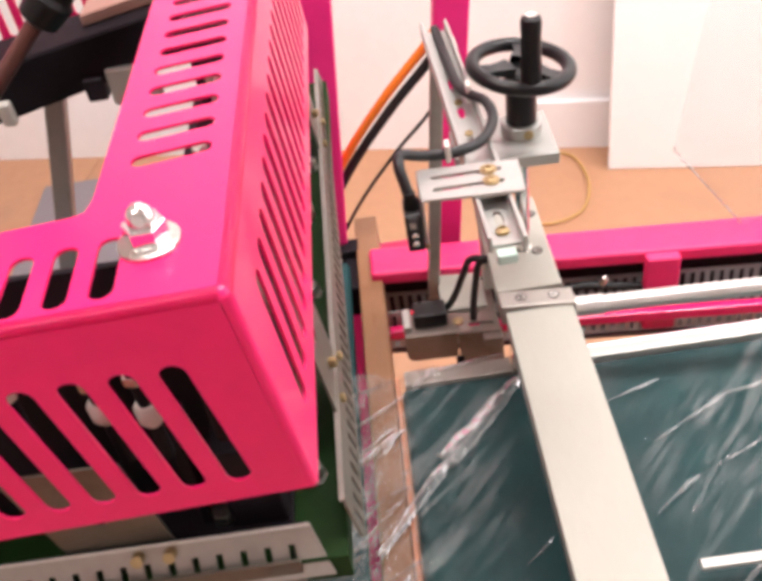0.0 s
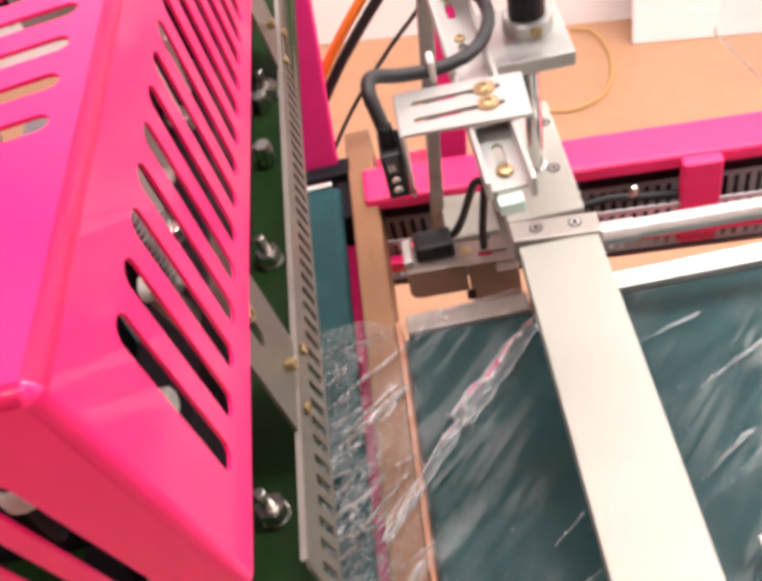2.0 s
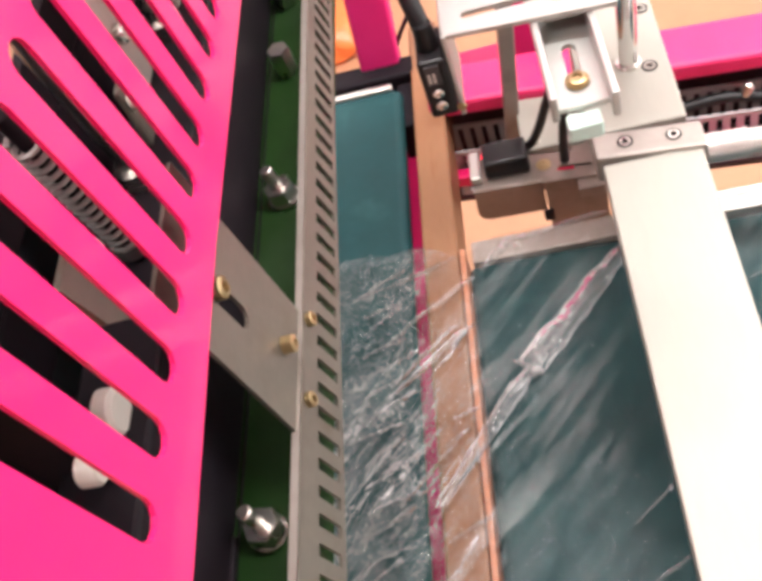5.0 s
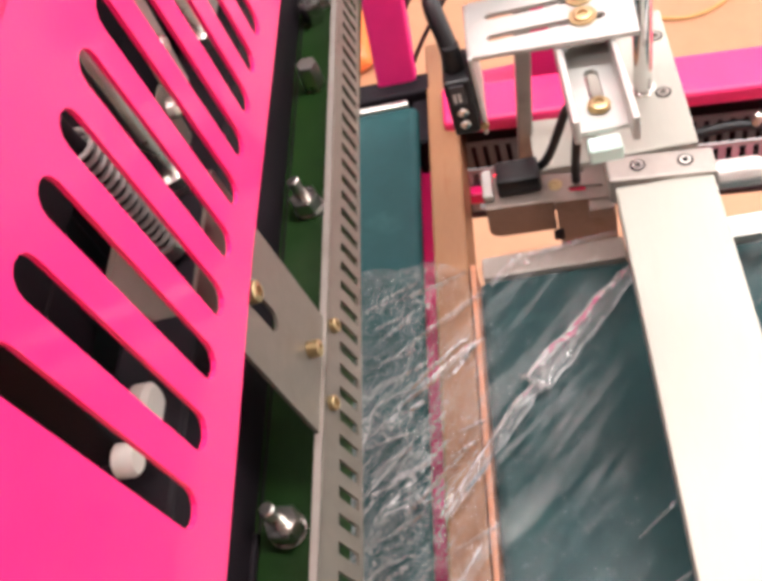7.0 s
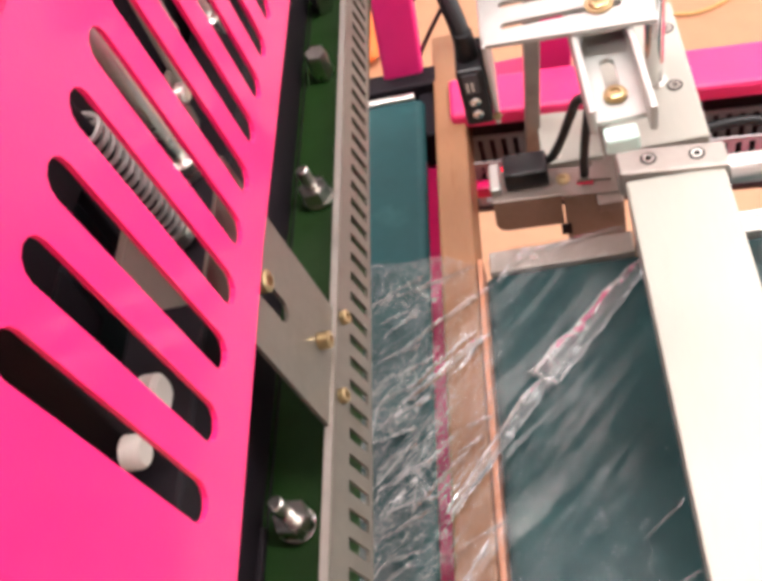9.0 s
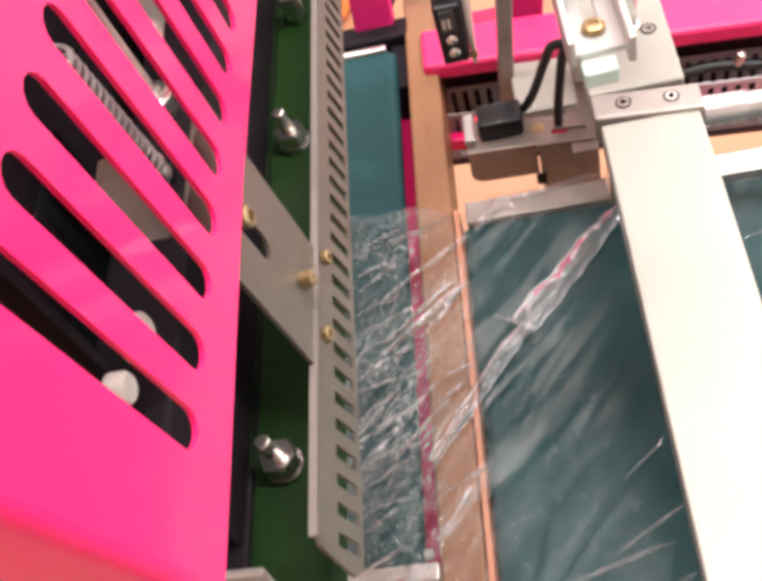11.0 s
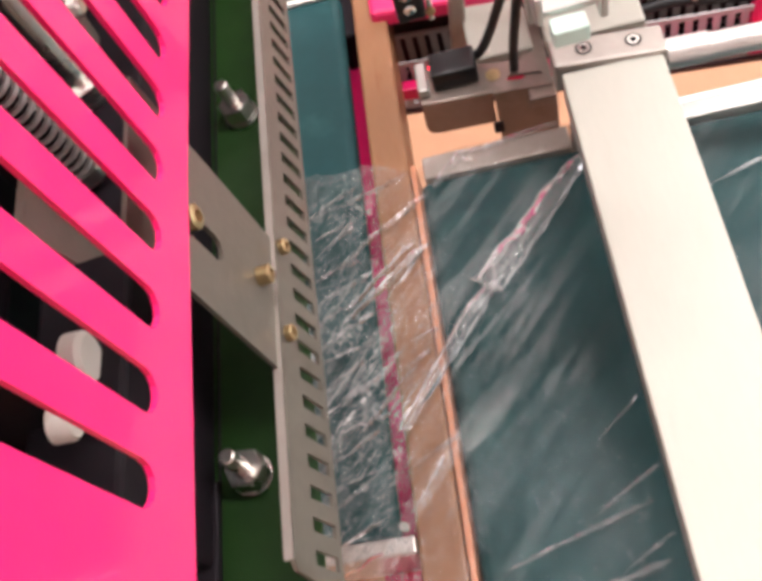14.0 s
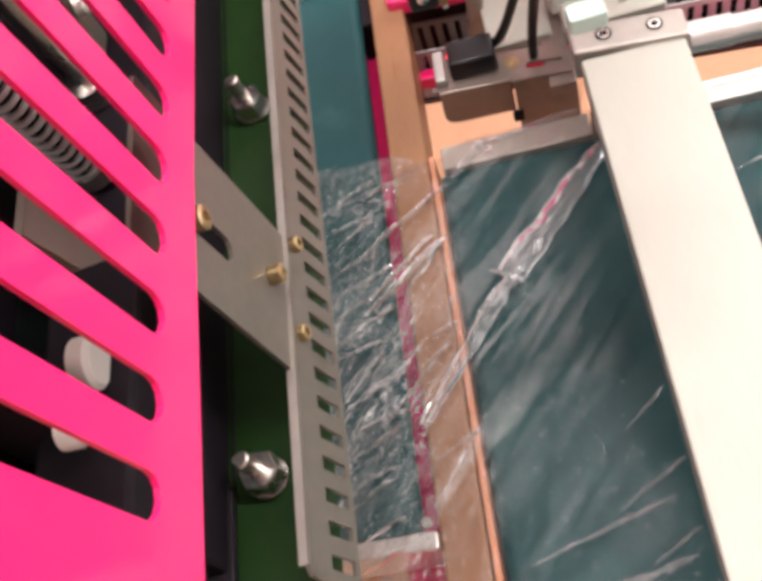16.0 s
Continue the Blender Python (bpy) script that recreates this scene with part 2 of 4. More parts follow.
def box(x0, x1, y0, y1, z0, z1, bevel=0.0, seg=2, bm=None):
    own = bmesh.new()
    bmesh.ops.create_cube(own, size=1.0)
    for v in own.verts:
        v.co = Vector((x0 + (v.co.x + 0.5) * (x1 - x0), y0 + (v.co.y + 0.5) * (y1 - y0), z0 + (v.co.z + 0.5) * (z1 - z0)))
    if bevel:
        bmesh.ops.bevel(own, geom=own.edges[:], offset=bevel, segments=seg, affect="EDGES", profile=0.5)
    return join(bm, own)


def join(bm, own):
    if bm is None:
        return own
    data = bpy.data.meshes.new("join")
    own.to_mesh(data)
    own.free()
    bm.from_mesh(data)
    bpy.data.meshes.remove(data)
    return bm


def lathe(p0, axis, profile, seg=24, bm=None):
    """A turned body: rings of (distance along axis, radius) from p0."""
    own = bmesh.new()
    axis = Vector(axis).normalized()
    side = axis.orthogonal().normalized()
    up = axis.cross(side)
    rings = []
    for d, r in profile:
        c = Vector(p0) + axis * d
        if r <= 1e-6:
            rings.append([own.verts.new(c)])
        else:
            rings.append([own.verts.new(c + r * (math.cos(a) * side + math.sin(a) * up)) for a in (2 * math.pi * k / seg for k in range(seg))])
    for a, b in zip(rings, rings[1:]):
        for k in range(seg):
            j = (k + 1) % seg
            if len(a) == 1 and len(b) > 1:
                own.faces.new((a[0], b[j], b[k]))
            elif len(b) == 1 and len(a) > 1:
                own.faces.new((a[k], a[j], b[0]))
            elif len(a) > 1:
                own.faces.new((a[k], a[j], b[j], b[k]))
    for ring, flip in ((rings[0], True), (rings[-1], False)):
        if len(ring) > 1:
            own.faces.new(ring[::-1] if flip else ring)
    bmesh.ops.recalc_face_normals(own, faces=own.faces[:])
    return join(bm, own)


def rod(p0, p1, r, seg=20, chamfer=0.0, bm=None):
    v = Vector(p1) - Vector(p0)
    n = v.length
    c = chamfer
    prof = [(0, r - c), (c, r), (n - c, r), (n, r - c)] if c else [(0, r), (n, r)]
    return lathe(p0, v, prof, seg, bm)


def smooth_path(points, steps=8):
    """A rounded line through the points."""
    pts = [Vector(p) for p in points]
    pts = [2 * pts[0] - pts[1]] + pts + [2 * pts[-1] - pts[-2]]
    out = []
    for a, b, c, d in zip(pts, pts[1:], pts[2:], pts[3:]):
        for k in range(steps):
            u = k / steps
            out.append(0.5 * (2 * b + (c - a) * u + (2 * a - 5 * b + 4 * c - d) * u * u + (3 * b - a - 3 * c + d) * u**3))
    out.append(pts[-2])
    return out


def tube(path, r, seg=10, bm=None, closed=False):
    own = bmesh.new()
    rings = []
    n = len(path)
    ref = None
    for i, p in enumerate(path):
        a = path[(i - 1) % n] if closed or i else p
        b = path[(i + 1) % n] if closed or i < n - 1 else p
        t = (Vector(b) - Vector(a)).normalized()
        ref = t.orthogonal().normalized() if ref is None else (ref - t * ref.dot(t)).normalized()
        w = t.cross(ref)
        rings.append([own.verts.new(Vector(p) + r * (math.cos(q) * ref + math.sin(q) * w)) for q in (2 * math.pi * k / seg for k in range(seg))])
    pairs = list(zip(rings, rings[1:])) + ([(rings[-1], rings[0])] if closed else [])
    for a, b in pairs:
        for k in range(seg):
            own.faces.new((a[k], a[(k + 1) % seg], b[(k + 1) % seg], b[k]))
    if not closed:
        own.faces.new(rings[0][::-1])
        own.faces.new(rings[-1])
    bmesh.ops.recalc_face_normals(own, faces=own.faces[:])
    return join(bm, own)


def stadium(u0, v0, u1, v1, w, seg=6):
    """A slot's outline between two end points, w wide, with round ends."""
    a, b = Vector((u0, v0)), Vector((u1, v1))
    d = (b - a).normalized()
    s = Vector((-d.y, d.x))
    r = w / 2
    a, b = a + d * r, b - d * r
    out = []
    for c, sign in ((b, 1), (a, -1)):
        for k in range(seg + 1):
            q = -math.pi / 2 + math.pi * k / seg
            out.append(c + sign * r * (math.cos(q) * d + math.sin(q) * s))
    return [(p.x, p.y) for p in out]


def sheet(outer, holes, put, thick, bm=None):
    """A flat sheet with holes. put(u, v) gives the place; thick is the way from the front to the back face."""
    own = bmesh.new()
    off = Vector(thick)
    loops = []
    for loop in [outer, *holes]:
        vs = [own.verts.new(put(u, v)) for u, v in loop]
        for k in range(len(vs)):
            own.edges.new((vs[k], vs[(k + 1) % len(vs)]))
        loops.append(vs)
    bmesh.ops.triangle_fill(own, use_beauty=True, use_dissolve=False, edges=own.edges[:])
    back = {v: own.verts.new(v.co + off) for loop in loops for v in loop}
    for f in own.faces[:]:
        own.faces.new([back[v] for v in reversed(f.verts)])
    for vs in loops:
        for k in range(len(vs)):
            a, b = vs[k], vs[(k + 1) % len(vs)]
            own.faces.new((a, b, back[b], back[a]))
    bmesh.ops.recalc_face_normals(own, faces=own.faces[:])
    return join(bm, own)


def prism(outline, y0, y1, bm=None):
    """An outline in x and z drawn out along y."""
    own = bmesh.new()
    a = [own.verts.new((x, y0, z)) for x, z in outline]
    b = [own.verts.new((x, y1, z)) for x, z in outline]
    for k in range(len(a)):
        j = (k + 1) % len(a)
        own.faces.new((a[k], a[j], b[j], b[k]))
    own.faces.new(a[::-1])
    own.faces.new(b)
    bmesh.ops.recalc_face_normals(own, faces=own.faces[:])
    return join(bm, own)


def hex_nut(p, axis, af, h, bm=None, turn=0.0):
    own = bmesh.new()
    axis = Vector(axis).normalized()
    side = axis.orthogonal().normalized()
    up = axis.cross(side)
    R = af / math.sqrt(3)
    rings = []
    for d, k in ((0, 0.93), (h * 0.12, 1), (h * 0.88, 1), (h, 0.93)):
        rings.append([own.verts.new(Vector(p) + axis * d + R * k * (math.cos(q) * side + math.sin(q) * up)) for q in (turn + math.pi / 3 * i for i in range(6))])
    for a, b in zip(rings, rings[1:]):
        for i in range(6):
            own.faces.new((a[i], a[(i + 1) % 6], b[(i + 1) % 6], b[i]))
    own.faces.new(rings[0][::-1])
    own.faces.new(rings[-1])
    bmesh.ops.recalc_face_normals(own, faces=own.faces[:])
    return join(bm, own)


def socket_screw(parent, p, axis, r, mat, label="", name="screw", h=0.0014):
    """A cap screw with a hexagon socket in its head."""
    axis = Vector(axis).normalized()
    q = Vector(p)
    head = part(name, lathe(q, axis, [(-0.004, r * 0.8), (0, r), (h * 0.7, r), (h, r * 0.86), (h, r * 0.5), (h * 0.35, r * 0.46), (h * 0.35, 0)], 18), mat, parent, label, smooth=True)
    return head

# ---- the room ----
ROOM = pose(0.394, 2.108, 0, 0, 0, -13.0)  # the machine stands skew in the room
tagged(part("floor", box(-3.2, 2.6, -4.6, 0.0, -0.12, -0.004), GROUT, m=ROOM), "tan tiled floor with thin joints", "floor", kind="structure")
tagged(part("wall_north", box(-3.2, 2.6, 0.0, 0.15, -0.12, 2.8), WHITE, m=ROOM), "plain white painted wall", "wall", kind="structure")
tagged(part("wall_south", box(-3.2, 2.6, -4.75, -4.6, -0.12, 2.8), WHITE, m=ROOM), "plain white painted wall", "wall", kind="structure")
tagged(part("wall_west", box(-3.35, -3.2, -4.75, 0.15, -0.12, 2.8), WHITE, m=ROOM), "plain white painted wall", "wall", kind="structure")
# the opening is assumed, to go with the daylight lamp
east = sheet([(-4.75, -0.12), (0.15, -0.12), (0.15, 2.8), (-4.75, 2.8)], [[(-2.3, 0.8), (-0.3, 0.8), (-0.3, 2.2), (-2.3, 2.2)]], lambda u, v: (2.6, u, v), (0.15, 0, 0))
tagged(part("wall_east", east, WHITE, m=ROOM), "white wall with an assumed window opening", "wall", kind="structure")
tagged(part("ceiling", box(-3.35, 2.75, -4.75, 0.15, 2.8, 2.9), WHITE, m=ROOM), "plain white ceiling", "ceiling", kind="structure")

tagged(part("baseboard", box(0.06, 2.6, -0.02, -0.001, -0.004, 0.142, 0.004), WHITE, m=ROOM), "white painted skirting board", "baseboard", kind="structure")

bm = box(0.244, 1.75, -0.022, 0.0, 0.0, 1.30, 0.004)
for v in bm.verts:
    v.co.y -= 0.109 - 0.083 * v.co.z / 1.30
tagged(part("white_board", bm, material("white_laminate", (0.94, 0.93, 0.925), 0.35, vary=0.02, scale=5), m=ROOM), "tall plain white board leaning against the wall", "board")

# ---- machine frame ----
frame_ob = thing("machine_frame", "pink painted steel machine frame with posts and beams", "machine frame")


def upright(x0, x1, y0, y1, z0, z1, bevel=0.003):
    """A box whose sides follow the lean of the uprights; x is given at z0."""
    bm = box(x0, x1, y0, y1, z0, z1, bevel)
    for v in bm.verts:
        v.co.x += SKEW * (v.co.z - z0)
    return bm


part("post", upright(-0.0640, -0.0255, 0.875, 0.905, 0.66, 1.75), PINK_LIT, frame_ob)
part("post", upright(0.080, 0.118, 0.885, 0.915, 0.655, 1.75), PINK_LIT, frame_ob)


def skewed(bm):
    """The rear beams run a little out of square with the belts."""
    for v in bm.verts:
        v.co.y -= 0.10 * v.co.x
    return bm


part("back_beam", skewed(box(0.004, 1.25, 0.797, 0.847, 0.692, 0.710, 0.004)), PINK_DUSTY, frame_ob)
part("tray_floor", skewed(box(0.0, 1.25, 0.7825, 0.842, 0.592, 0.598)), TRAY_SHADE, frame_ob, "tray under the cable duct, coloured dark for its shade")
part("tray_back", skewed(box(0.0, 1.25, 0.836, 0.842, 0.598, 0.692)), TRAY_SHADE, frame_ob)
part("front_lip", skewed(box(0.0, 1.25, 0.770, 0.782, 0.626, 0.640, 0.002)), PINK, frame_ob)
part("cross_piece", skewed(box(0.314, 0.352, 0.7825, 0.7965, 0.600, 0.7095, 0.003)), PINK_DUSTY, frame_ob)
part("cross_piece", skewed(box(0.93, 0.97, 0.7825, 0.80, 0.655, 0.702, 0.003)), PINK_DUSTY, frame_ob)
part("jaw_beam", box(-0.045, -0.012, 0.30, 0.90, 0.60, 0.648, 0.003), PINK, frame_ob)
part("rear_beam", box(-0.75, 0.10, 0.88, 0.925, 0.60, 0.655, 0.003), PINK_DUSTY, frame_ob)
part("rear_block", box(-0.30, -0.006, 0.858, 0.884, 0.63, 0.70, 0.003), BLACK_METAL, frame_ob, "black painted steel block")
part("corner_block", box(-0.0285, -0.0075, 0.80, 0.858, 0.62, 0.69, 0.003), BLACK_METAL, frame_ob, "black painted steel block")
for x, y in ((-0.70, 0.88), (-0.70, 0.30), (0.95, 0.45), (0.95, 0.79), (0.62, 0.45)):
    part("leg", box(x, x + 0.04, y, y + 0.04, 0.0, 0.60, 0.003), PINK, frame_ob)
part("side_beam", box(-0.70, -0.30, 0.32, 0.36, 0.58, 0.62, 0.003), PINK, frame_ob)
part("side_beam", box(-0.70, -0.66, 0.30, 0.90, 0.56, 0.60, 0.003), PINK, frame_ob)
part("side_beam", box(0.30, 0.98, 0.45, 0.49, 0.56, 0.60, 0.003), PINK, frame_ob)
part("side_beam", box(0.95, 0.99, 0.45, 0.83, 0.545, 0.585, 0.003), PINK, frame_ob)

# lower sealing bar, taped brown
seal = thing("sealing_bar", "long sealing bar wrapped in brown heat-proof tape", "sealing bar")
part("bar", box(-0.0115, 0.0165, 0.24, 0.925, 0.648, 0.70, 0.002), TEFLON, seal)
part("edge_strip", box(0.0175, 0.0218, 0.24, 0.64, 0.66, 0.6985, 0.001), material("copper_coloured_edge", (0.62, 0.27, 0.15), 0.5, vary=0.1), seal, "copper-coloured edge strip")

# ---- conveyors ----


def belt_section(x_nose, x_end, z, r, sign):
    """The belt's outline round its nose, in x and z."""
    pts = []
    for k in range(9):
        a = math.pi / 2 + math.pi * k / 8
        pts.append((x_nose + sign * (r + r * math.cos(a)), z - r + r * math.sin(a)))
    return pts + [(x_end, z - 2 * r), (x_end, z)]


left_belt = thing("outfeed_conveyor", "conveyor with a plain teal belt and steel side plates", "conveyor")
bm = prism(belt_section(0.0, 0.62, 0.70, 0.009, 1.0), 0.362, 0.838)
for v in bm.verts:
    v.co.x = -0.0215 - v.co.x
bmesh.ops.recalc_face_normals(bm, faces=bm.faces[:])
part("belt", bm, BELT, left_belt, smooth=True)
part("side_plate", box(-0.64, -0.030, 0.8395, 0.846, 0.655, 0.7035, 0.0015), BRUSHED, left_belt)
part("side_plate", box(-0.64, -0.012, 0.349, 0.3605, 0.655, 0.7035, 0.0015), BRUSHED, left_belt)
part("undertray", box(-0.60, -0.05, 0.37, 0.83, 0.63, 0.681), BLACK_METAL, left_belt)
socket_screw(left_belt, (-0.018, 0.366, 0.7035), (0, 0, 1), 0.003, ZINC)

right_belt = thing("infeed_conveyor", "conveyor with a teal belt under film and bright side rails", "conveyor")
part("belt", prism(belt_section(0.0235, 1.25, 0.70, 0.009, 1.0), 0.10, 0.618), BELT, right_belt, smooth=True)
strip_ob = part("end_strip", box(0.028, 0.1385, 0.6195, 0.640, 0.675, 0.705, 0.0015), STEEL_LIGHT, right_belt, "steel end strip with a small screw")
socket_screw(strip_ob, (0.063, 0.628, 0.7055), (0, 0, 1), 0.003, ZINC)
part("side_rail", box(0.1405, 1.25, 0.6195, 0.634, 0.67, 0.709, 0.002), SATIN, right_belt, "bright aluminium side rail")
part("rail_edge", box(0.1405, 1.25, 0.6355, 0.643, 0.67, 0.7045, 0.002), CHROME, right_belt, "polished rail edge")
part("undertray", box(0.06, 1.2, 0.12, 0.60, 0.60, 0.681), BLACK_METAL, right_belt)
tagged(part("steel_strip", box(0.242, 0.47, 0.365, 0.374, 0.7215, 0.7265, 0.001), SATIN), "short bright flat steel strip lying on the film", "steel strip")

# ---- guide bar over the infeed ----
guide = thing("guide_bar", "wide pale aluminium guide bar across the infeed belt", "guide bar")
part("bar", box(0.1326, 0.1955, -0.25, 0.606, 0.793, 0.80, 0.0012), PALE_BAR, guide)
part("bar_skirt", box(0.1330, 0.1348, -0.25, 0.604, 0.778, 0.7929), GREY, guide, "darker folded edge under the bar")
bm = box(0.1290, 0.1985, 0.6065, 0.6285, 0.780, 0.8035, 0.0018)
for v in bm.verts:
    v.co.y -= 0.10 * (v.co.x - 0.163)
clamp = part("clamp_block", bm, STEEL_LIGHT, guide, "machined clamp block with two screws")
for x, y in ((0.1494, 0.6195), (0.1799, 0.6170)):
    # flat black disc drawn for the shaded recess round the screw
    part("screw_seat", lathe((x, y, 0.8036), (0, 0, 1), [(0, 0.0052), (0.0003, 0.0052), (0.0003, 0)], 20), BLACK_METAL, clamp)
    part("screw", lathe((x, y, 0.8039), (0, 0, 1), [(0, 0.0040), (0.0005, 0.0038), (0.0005, 0.0022), (-0.0002, 0.0021)], 18), ZINC, clamp)
part("cross_rod", lathe((0.1990, 0.611, 0.790), (1, -0.05, 0), [(0, 0.0098), (0.026, 0.0098), (0.0265, 0.0085), (1.05, 0.0085)], 28), BRUSHED, guide, "polished cross rod", smooth=True)
part("rod_bracket", box(1.16, 1.20, 0.545, 0.585, 0.703, 0.80, 0.002), SATIN, guide)
part("base_plate", box(0.1285, 0.1915, 0.6315, 0.775, 0.790, 0.8035, 0.0015), PALE_BAR, guide, "pale base plate of the adjuster")
part("base_foot", box(0.130, 0.190, 0.745, 0.77, 0.705, 0.790, 0.002), PALE_BAR, guide)
for x, y in ((0.178, 0.684), (0.183, 0.745), (0.141, 0.752)):
    # black disc again in place of the recess's shade
    part("screw_seat", lathe((x, y, 0.8036), (0, 0, 1), [(0, 0.0055), (0.0003, 0.0055), (0.0003, 0)], 20), BLACK_METAL, guide)
    part("screw", lathe((x, y, 0.8039), (0, 0, 1), [(0, 0.0042), (0.0005, 0.0040), (0.0005, 0.0022), (-0.0002, 0.0021)], 18), STEEL_LIGHT, guide)
part("rear_plate", box(0.079, 0.1295, 0.728, 0.80, 0.690, 0.700, 0.0015), PALE_BAR, guide, "pale lower mounting plate")
part("rear_plate_bracket", box(0.084, 0.1295, 0.775, 0.80, 0.60, 0.690, 0.0015), PALE_BAR, guide)

# ---- height adjuster with hand wheel ----
TILT = 0.02
UP = Vector((TILT, 0, 1)).normalized()
adj = thing("height_adjuster", "height adjuster with black hand wheel on a steel spindle", "hand wheel")
base = Vector((0.165, 0.6915, 0.8037))


def along(h):
    return base + UP * h


LEAN = Matrix.Rotation(math.atan(TILT), 4, "Y")
part("spindle", rod(along(0), along(0.141), 0.0068, 24), CHROME, adj, smooth=True)
part("spindle_collar", lathe(along(0), UP, [(0, 0.0088), (0.001, 0.0088), (0.0012, 0.0069)], 24), ZINC, adj, smooth=True)
m_plate = Matrix.Translation(along(0.136)) @ LEAN
part("bearing_plate", box(-0.036, 0.026, -0.042, 0.03, -0.012, 0.0, 0.0015), SATIN, adj, "machined aluminium bearing plate", m=m_plate)
part("bearing_arm", box(-0.064, -0.034, -0.03, 0.018, -0.0125, -0.001, 0.0015), SATIN, adj, m=m_plate)
part("bearing_collar", lathe(along(0.136), UP, [(0, 0.0185), (0.010, 0.0185), (0.0115, 0.017)], 32), SATIN, adj, smooth=True)
screw = along(0.142) + Vector((0.003, -0.0185, 0))
socket_screw(adj, screw, (0.1, -1, 0), 0.0045, BRASS)
part("hub", lathe(along(0.1475), UP, [(0, 0.0135), (0.030, 0.0135), (0.040, 0.0150), (0.048, 0.0150), (0.0505, 0.012), (0.0505, 0)], 32), BLACK, adj, smooth=True)
wheel_c = along(0.200)
side = Vector((1, 0, -0.14)).normalized()
fore = Vector((0, 1, 0))
WUP = side.cross(fore)
ring = [wheel_c + 0.0415 * (math.cos(q) * side + math.sin(q) * fore) for q in (2 * math.pi * k / 56 for k in range(56))]
part("rim", tube(ring, 0.0062, 14, closed=True), BLACK, adj, smooth=True)
for k in range(3):
    q = radians(78 + 120 * k)
    d = math.cos(q) * side + math.sin(q) * fore
    s = WUP.cross(d)
    own = bmesh.new()
    for w0, w1, sgn in ((0.0085, 0.0062, 1),):
        quad = []
        for rr, w, hh in ((0.010, 0.0095, 0.004), (0.025, 0.0065, 0.003), (0.0385, 0.0085, 0.0035)):
            quad.append([own.verts.new(wheel_c + d * rr + s * a * w + WUP * b * hh) for a, b in ((-1, -1), (1, -1), (1, 1), (-1, 1))])
        for a, b in zip(quad, quad[1:]):
            for i in range(4):
                own.faces.new((a[i], a[(i + 1) % 4], b[(i + 1) % 4], b[i]))
    bmesh.ops.recalc_face_normals(own, faces=own.faces[:])
    part("spoke", own, BLACK, adj, smooth=True)
knob_p = wheel_c + 0.002 * side - 0.036 * fore + UP * 0.003
grip_ob = part("grip", lathe(knob_p, UP, [(0, 0.0078), (0.004, 0.0088), (0.043, 0.0082), (0.053, 0.0088), (0.057, 0.0076), (0.0585, 0.005), (0.0585, 0.0)], 26), BLACK, adj, "upright black turning grip", smooth=True)
part("grip_screw", lathe(knob_p + UP * 0.0582, UP, [(0, 0.0046), (0.0012, 0.0046), (0.0012, 0.002), (0.0, 0.0)], 16), ZINC, grip_ob)

# ---- sensor rail: channel, bracket, sensor ----
rail = thing("sensor_rail", "aluminium channel rail with slotted base", "sensor rail")
slots = [stadium(0.0, y, 0.0, y + 0.020, 0.006) for y in (0.484, 0.535, 0.585, 0.635, 0.685, 0.735)]
holes = [[(0.1165 + u, v) for u, v in loop] for loop in slots]
part("base", sheet([(0.1055, 0.467), (0.1275, 0.467), (0.1275, 0.80), (0.1055, 0.80)], holes, lambda u, v: (u, v, 0.9955), (0, 0, -0.0025)), SATIN, rail)
part("flange", box(0.1035, 0.1065, 0.463, 0.80, 0.993, 1.006, 0.0008), SATIN, rail)
part("flange", box(0.1265, 0.1295, 0.459, 0.80, 0.993, 1.006, 0.0008), SATIN, rail)
part("end_stop", box(0.1085, 0.1225, 0.4580, 0.4665, 0.9845, 0.9927, 0.0012), GLASS, rail, "pale translucent end block")
screw_c = (0.1165, 0.480, 0.9962)
part("washer", lathe(screw_c, (0, 0, 1), [(0, 0.0050), (0.0008, 0.0050), (0.0008, 0.0)], 24), BRASS, rail, "yellow plated washer")
socket_screw(rail, (0.1165, 0.480, 0.9972), (0, 0, 1), 0.0042, BRASS)
for y in (0.61, 0.66):
    socket_screw(rail, (0.1165, y, 0.996), (0, 0, 1), 0.0036, BRASS)
rail.matrix_world = Matrix.Translation((0.1165, 0.48, 0)) @ pose(0, 0, 0, 0, 0, 1.9) @ Matrix.Translation((-0.1165, -0.48, 0))
post = thing("rail_post", "slim grey square steel post behind the sensor", "post")
part("post", upright(0.0575, 0.0705, 0.772, 0.785, 0.592, 0.988, 0.0015), STEEL_LIGHT, post)
part("post_clamp", box(0.098, 0.124, 0.768, 0.790, 0.978, 0.9925, 0.001), SATIN, post)

brk = thing("sensor_bracket", "bent aluminium bracket with two adjusting slots", "bracket")
two = [stadium(0.074, 0.5225, 0.126, 0.5225, 0.0042), stadium(0.074, 0.5375, 0.126, 0.5375, 0.0042)]
part("plate", sheet([(0.0655, 0.512), (0.138, 0.507), (0.1395, 0.546), (0.067, 0.551)], two, lambda u, v: (u, v, 1.0085), (0, 0, -0.0022)), SATIN, brk)
part("flange", box(0.0645, 0.0668, 0.511, 0.5505, 0.962, 1.0085, 0.0008), SATIN, brk)
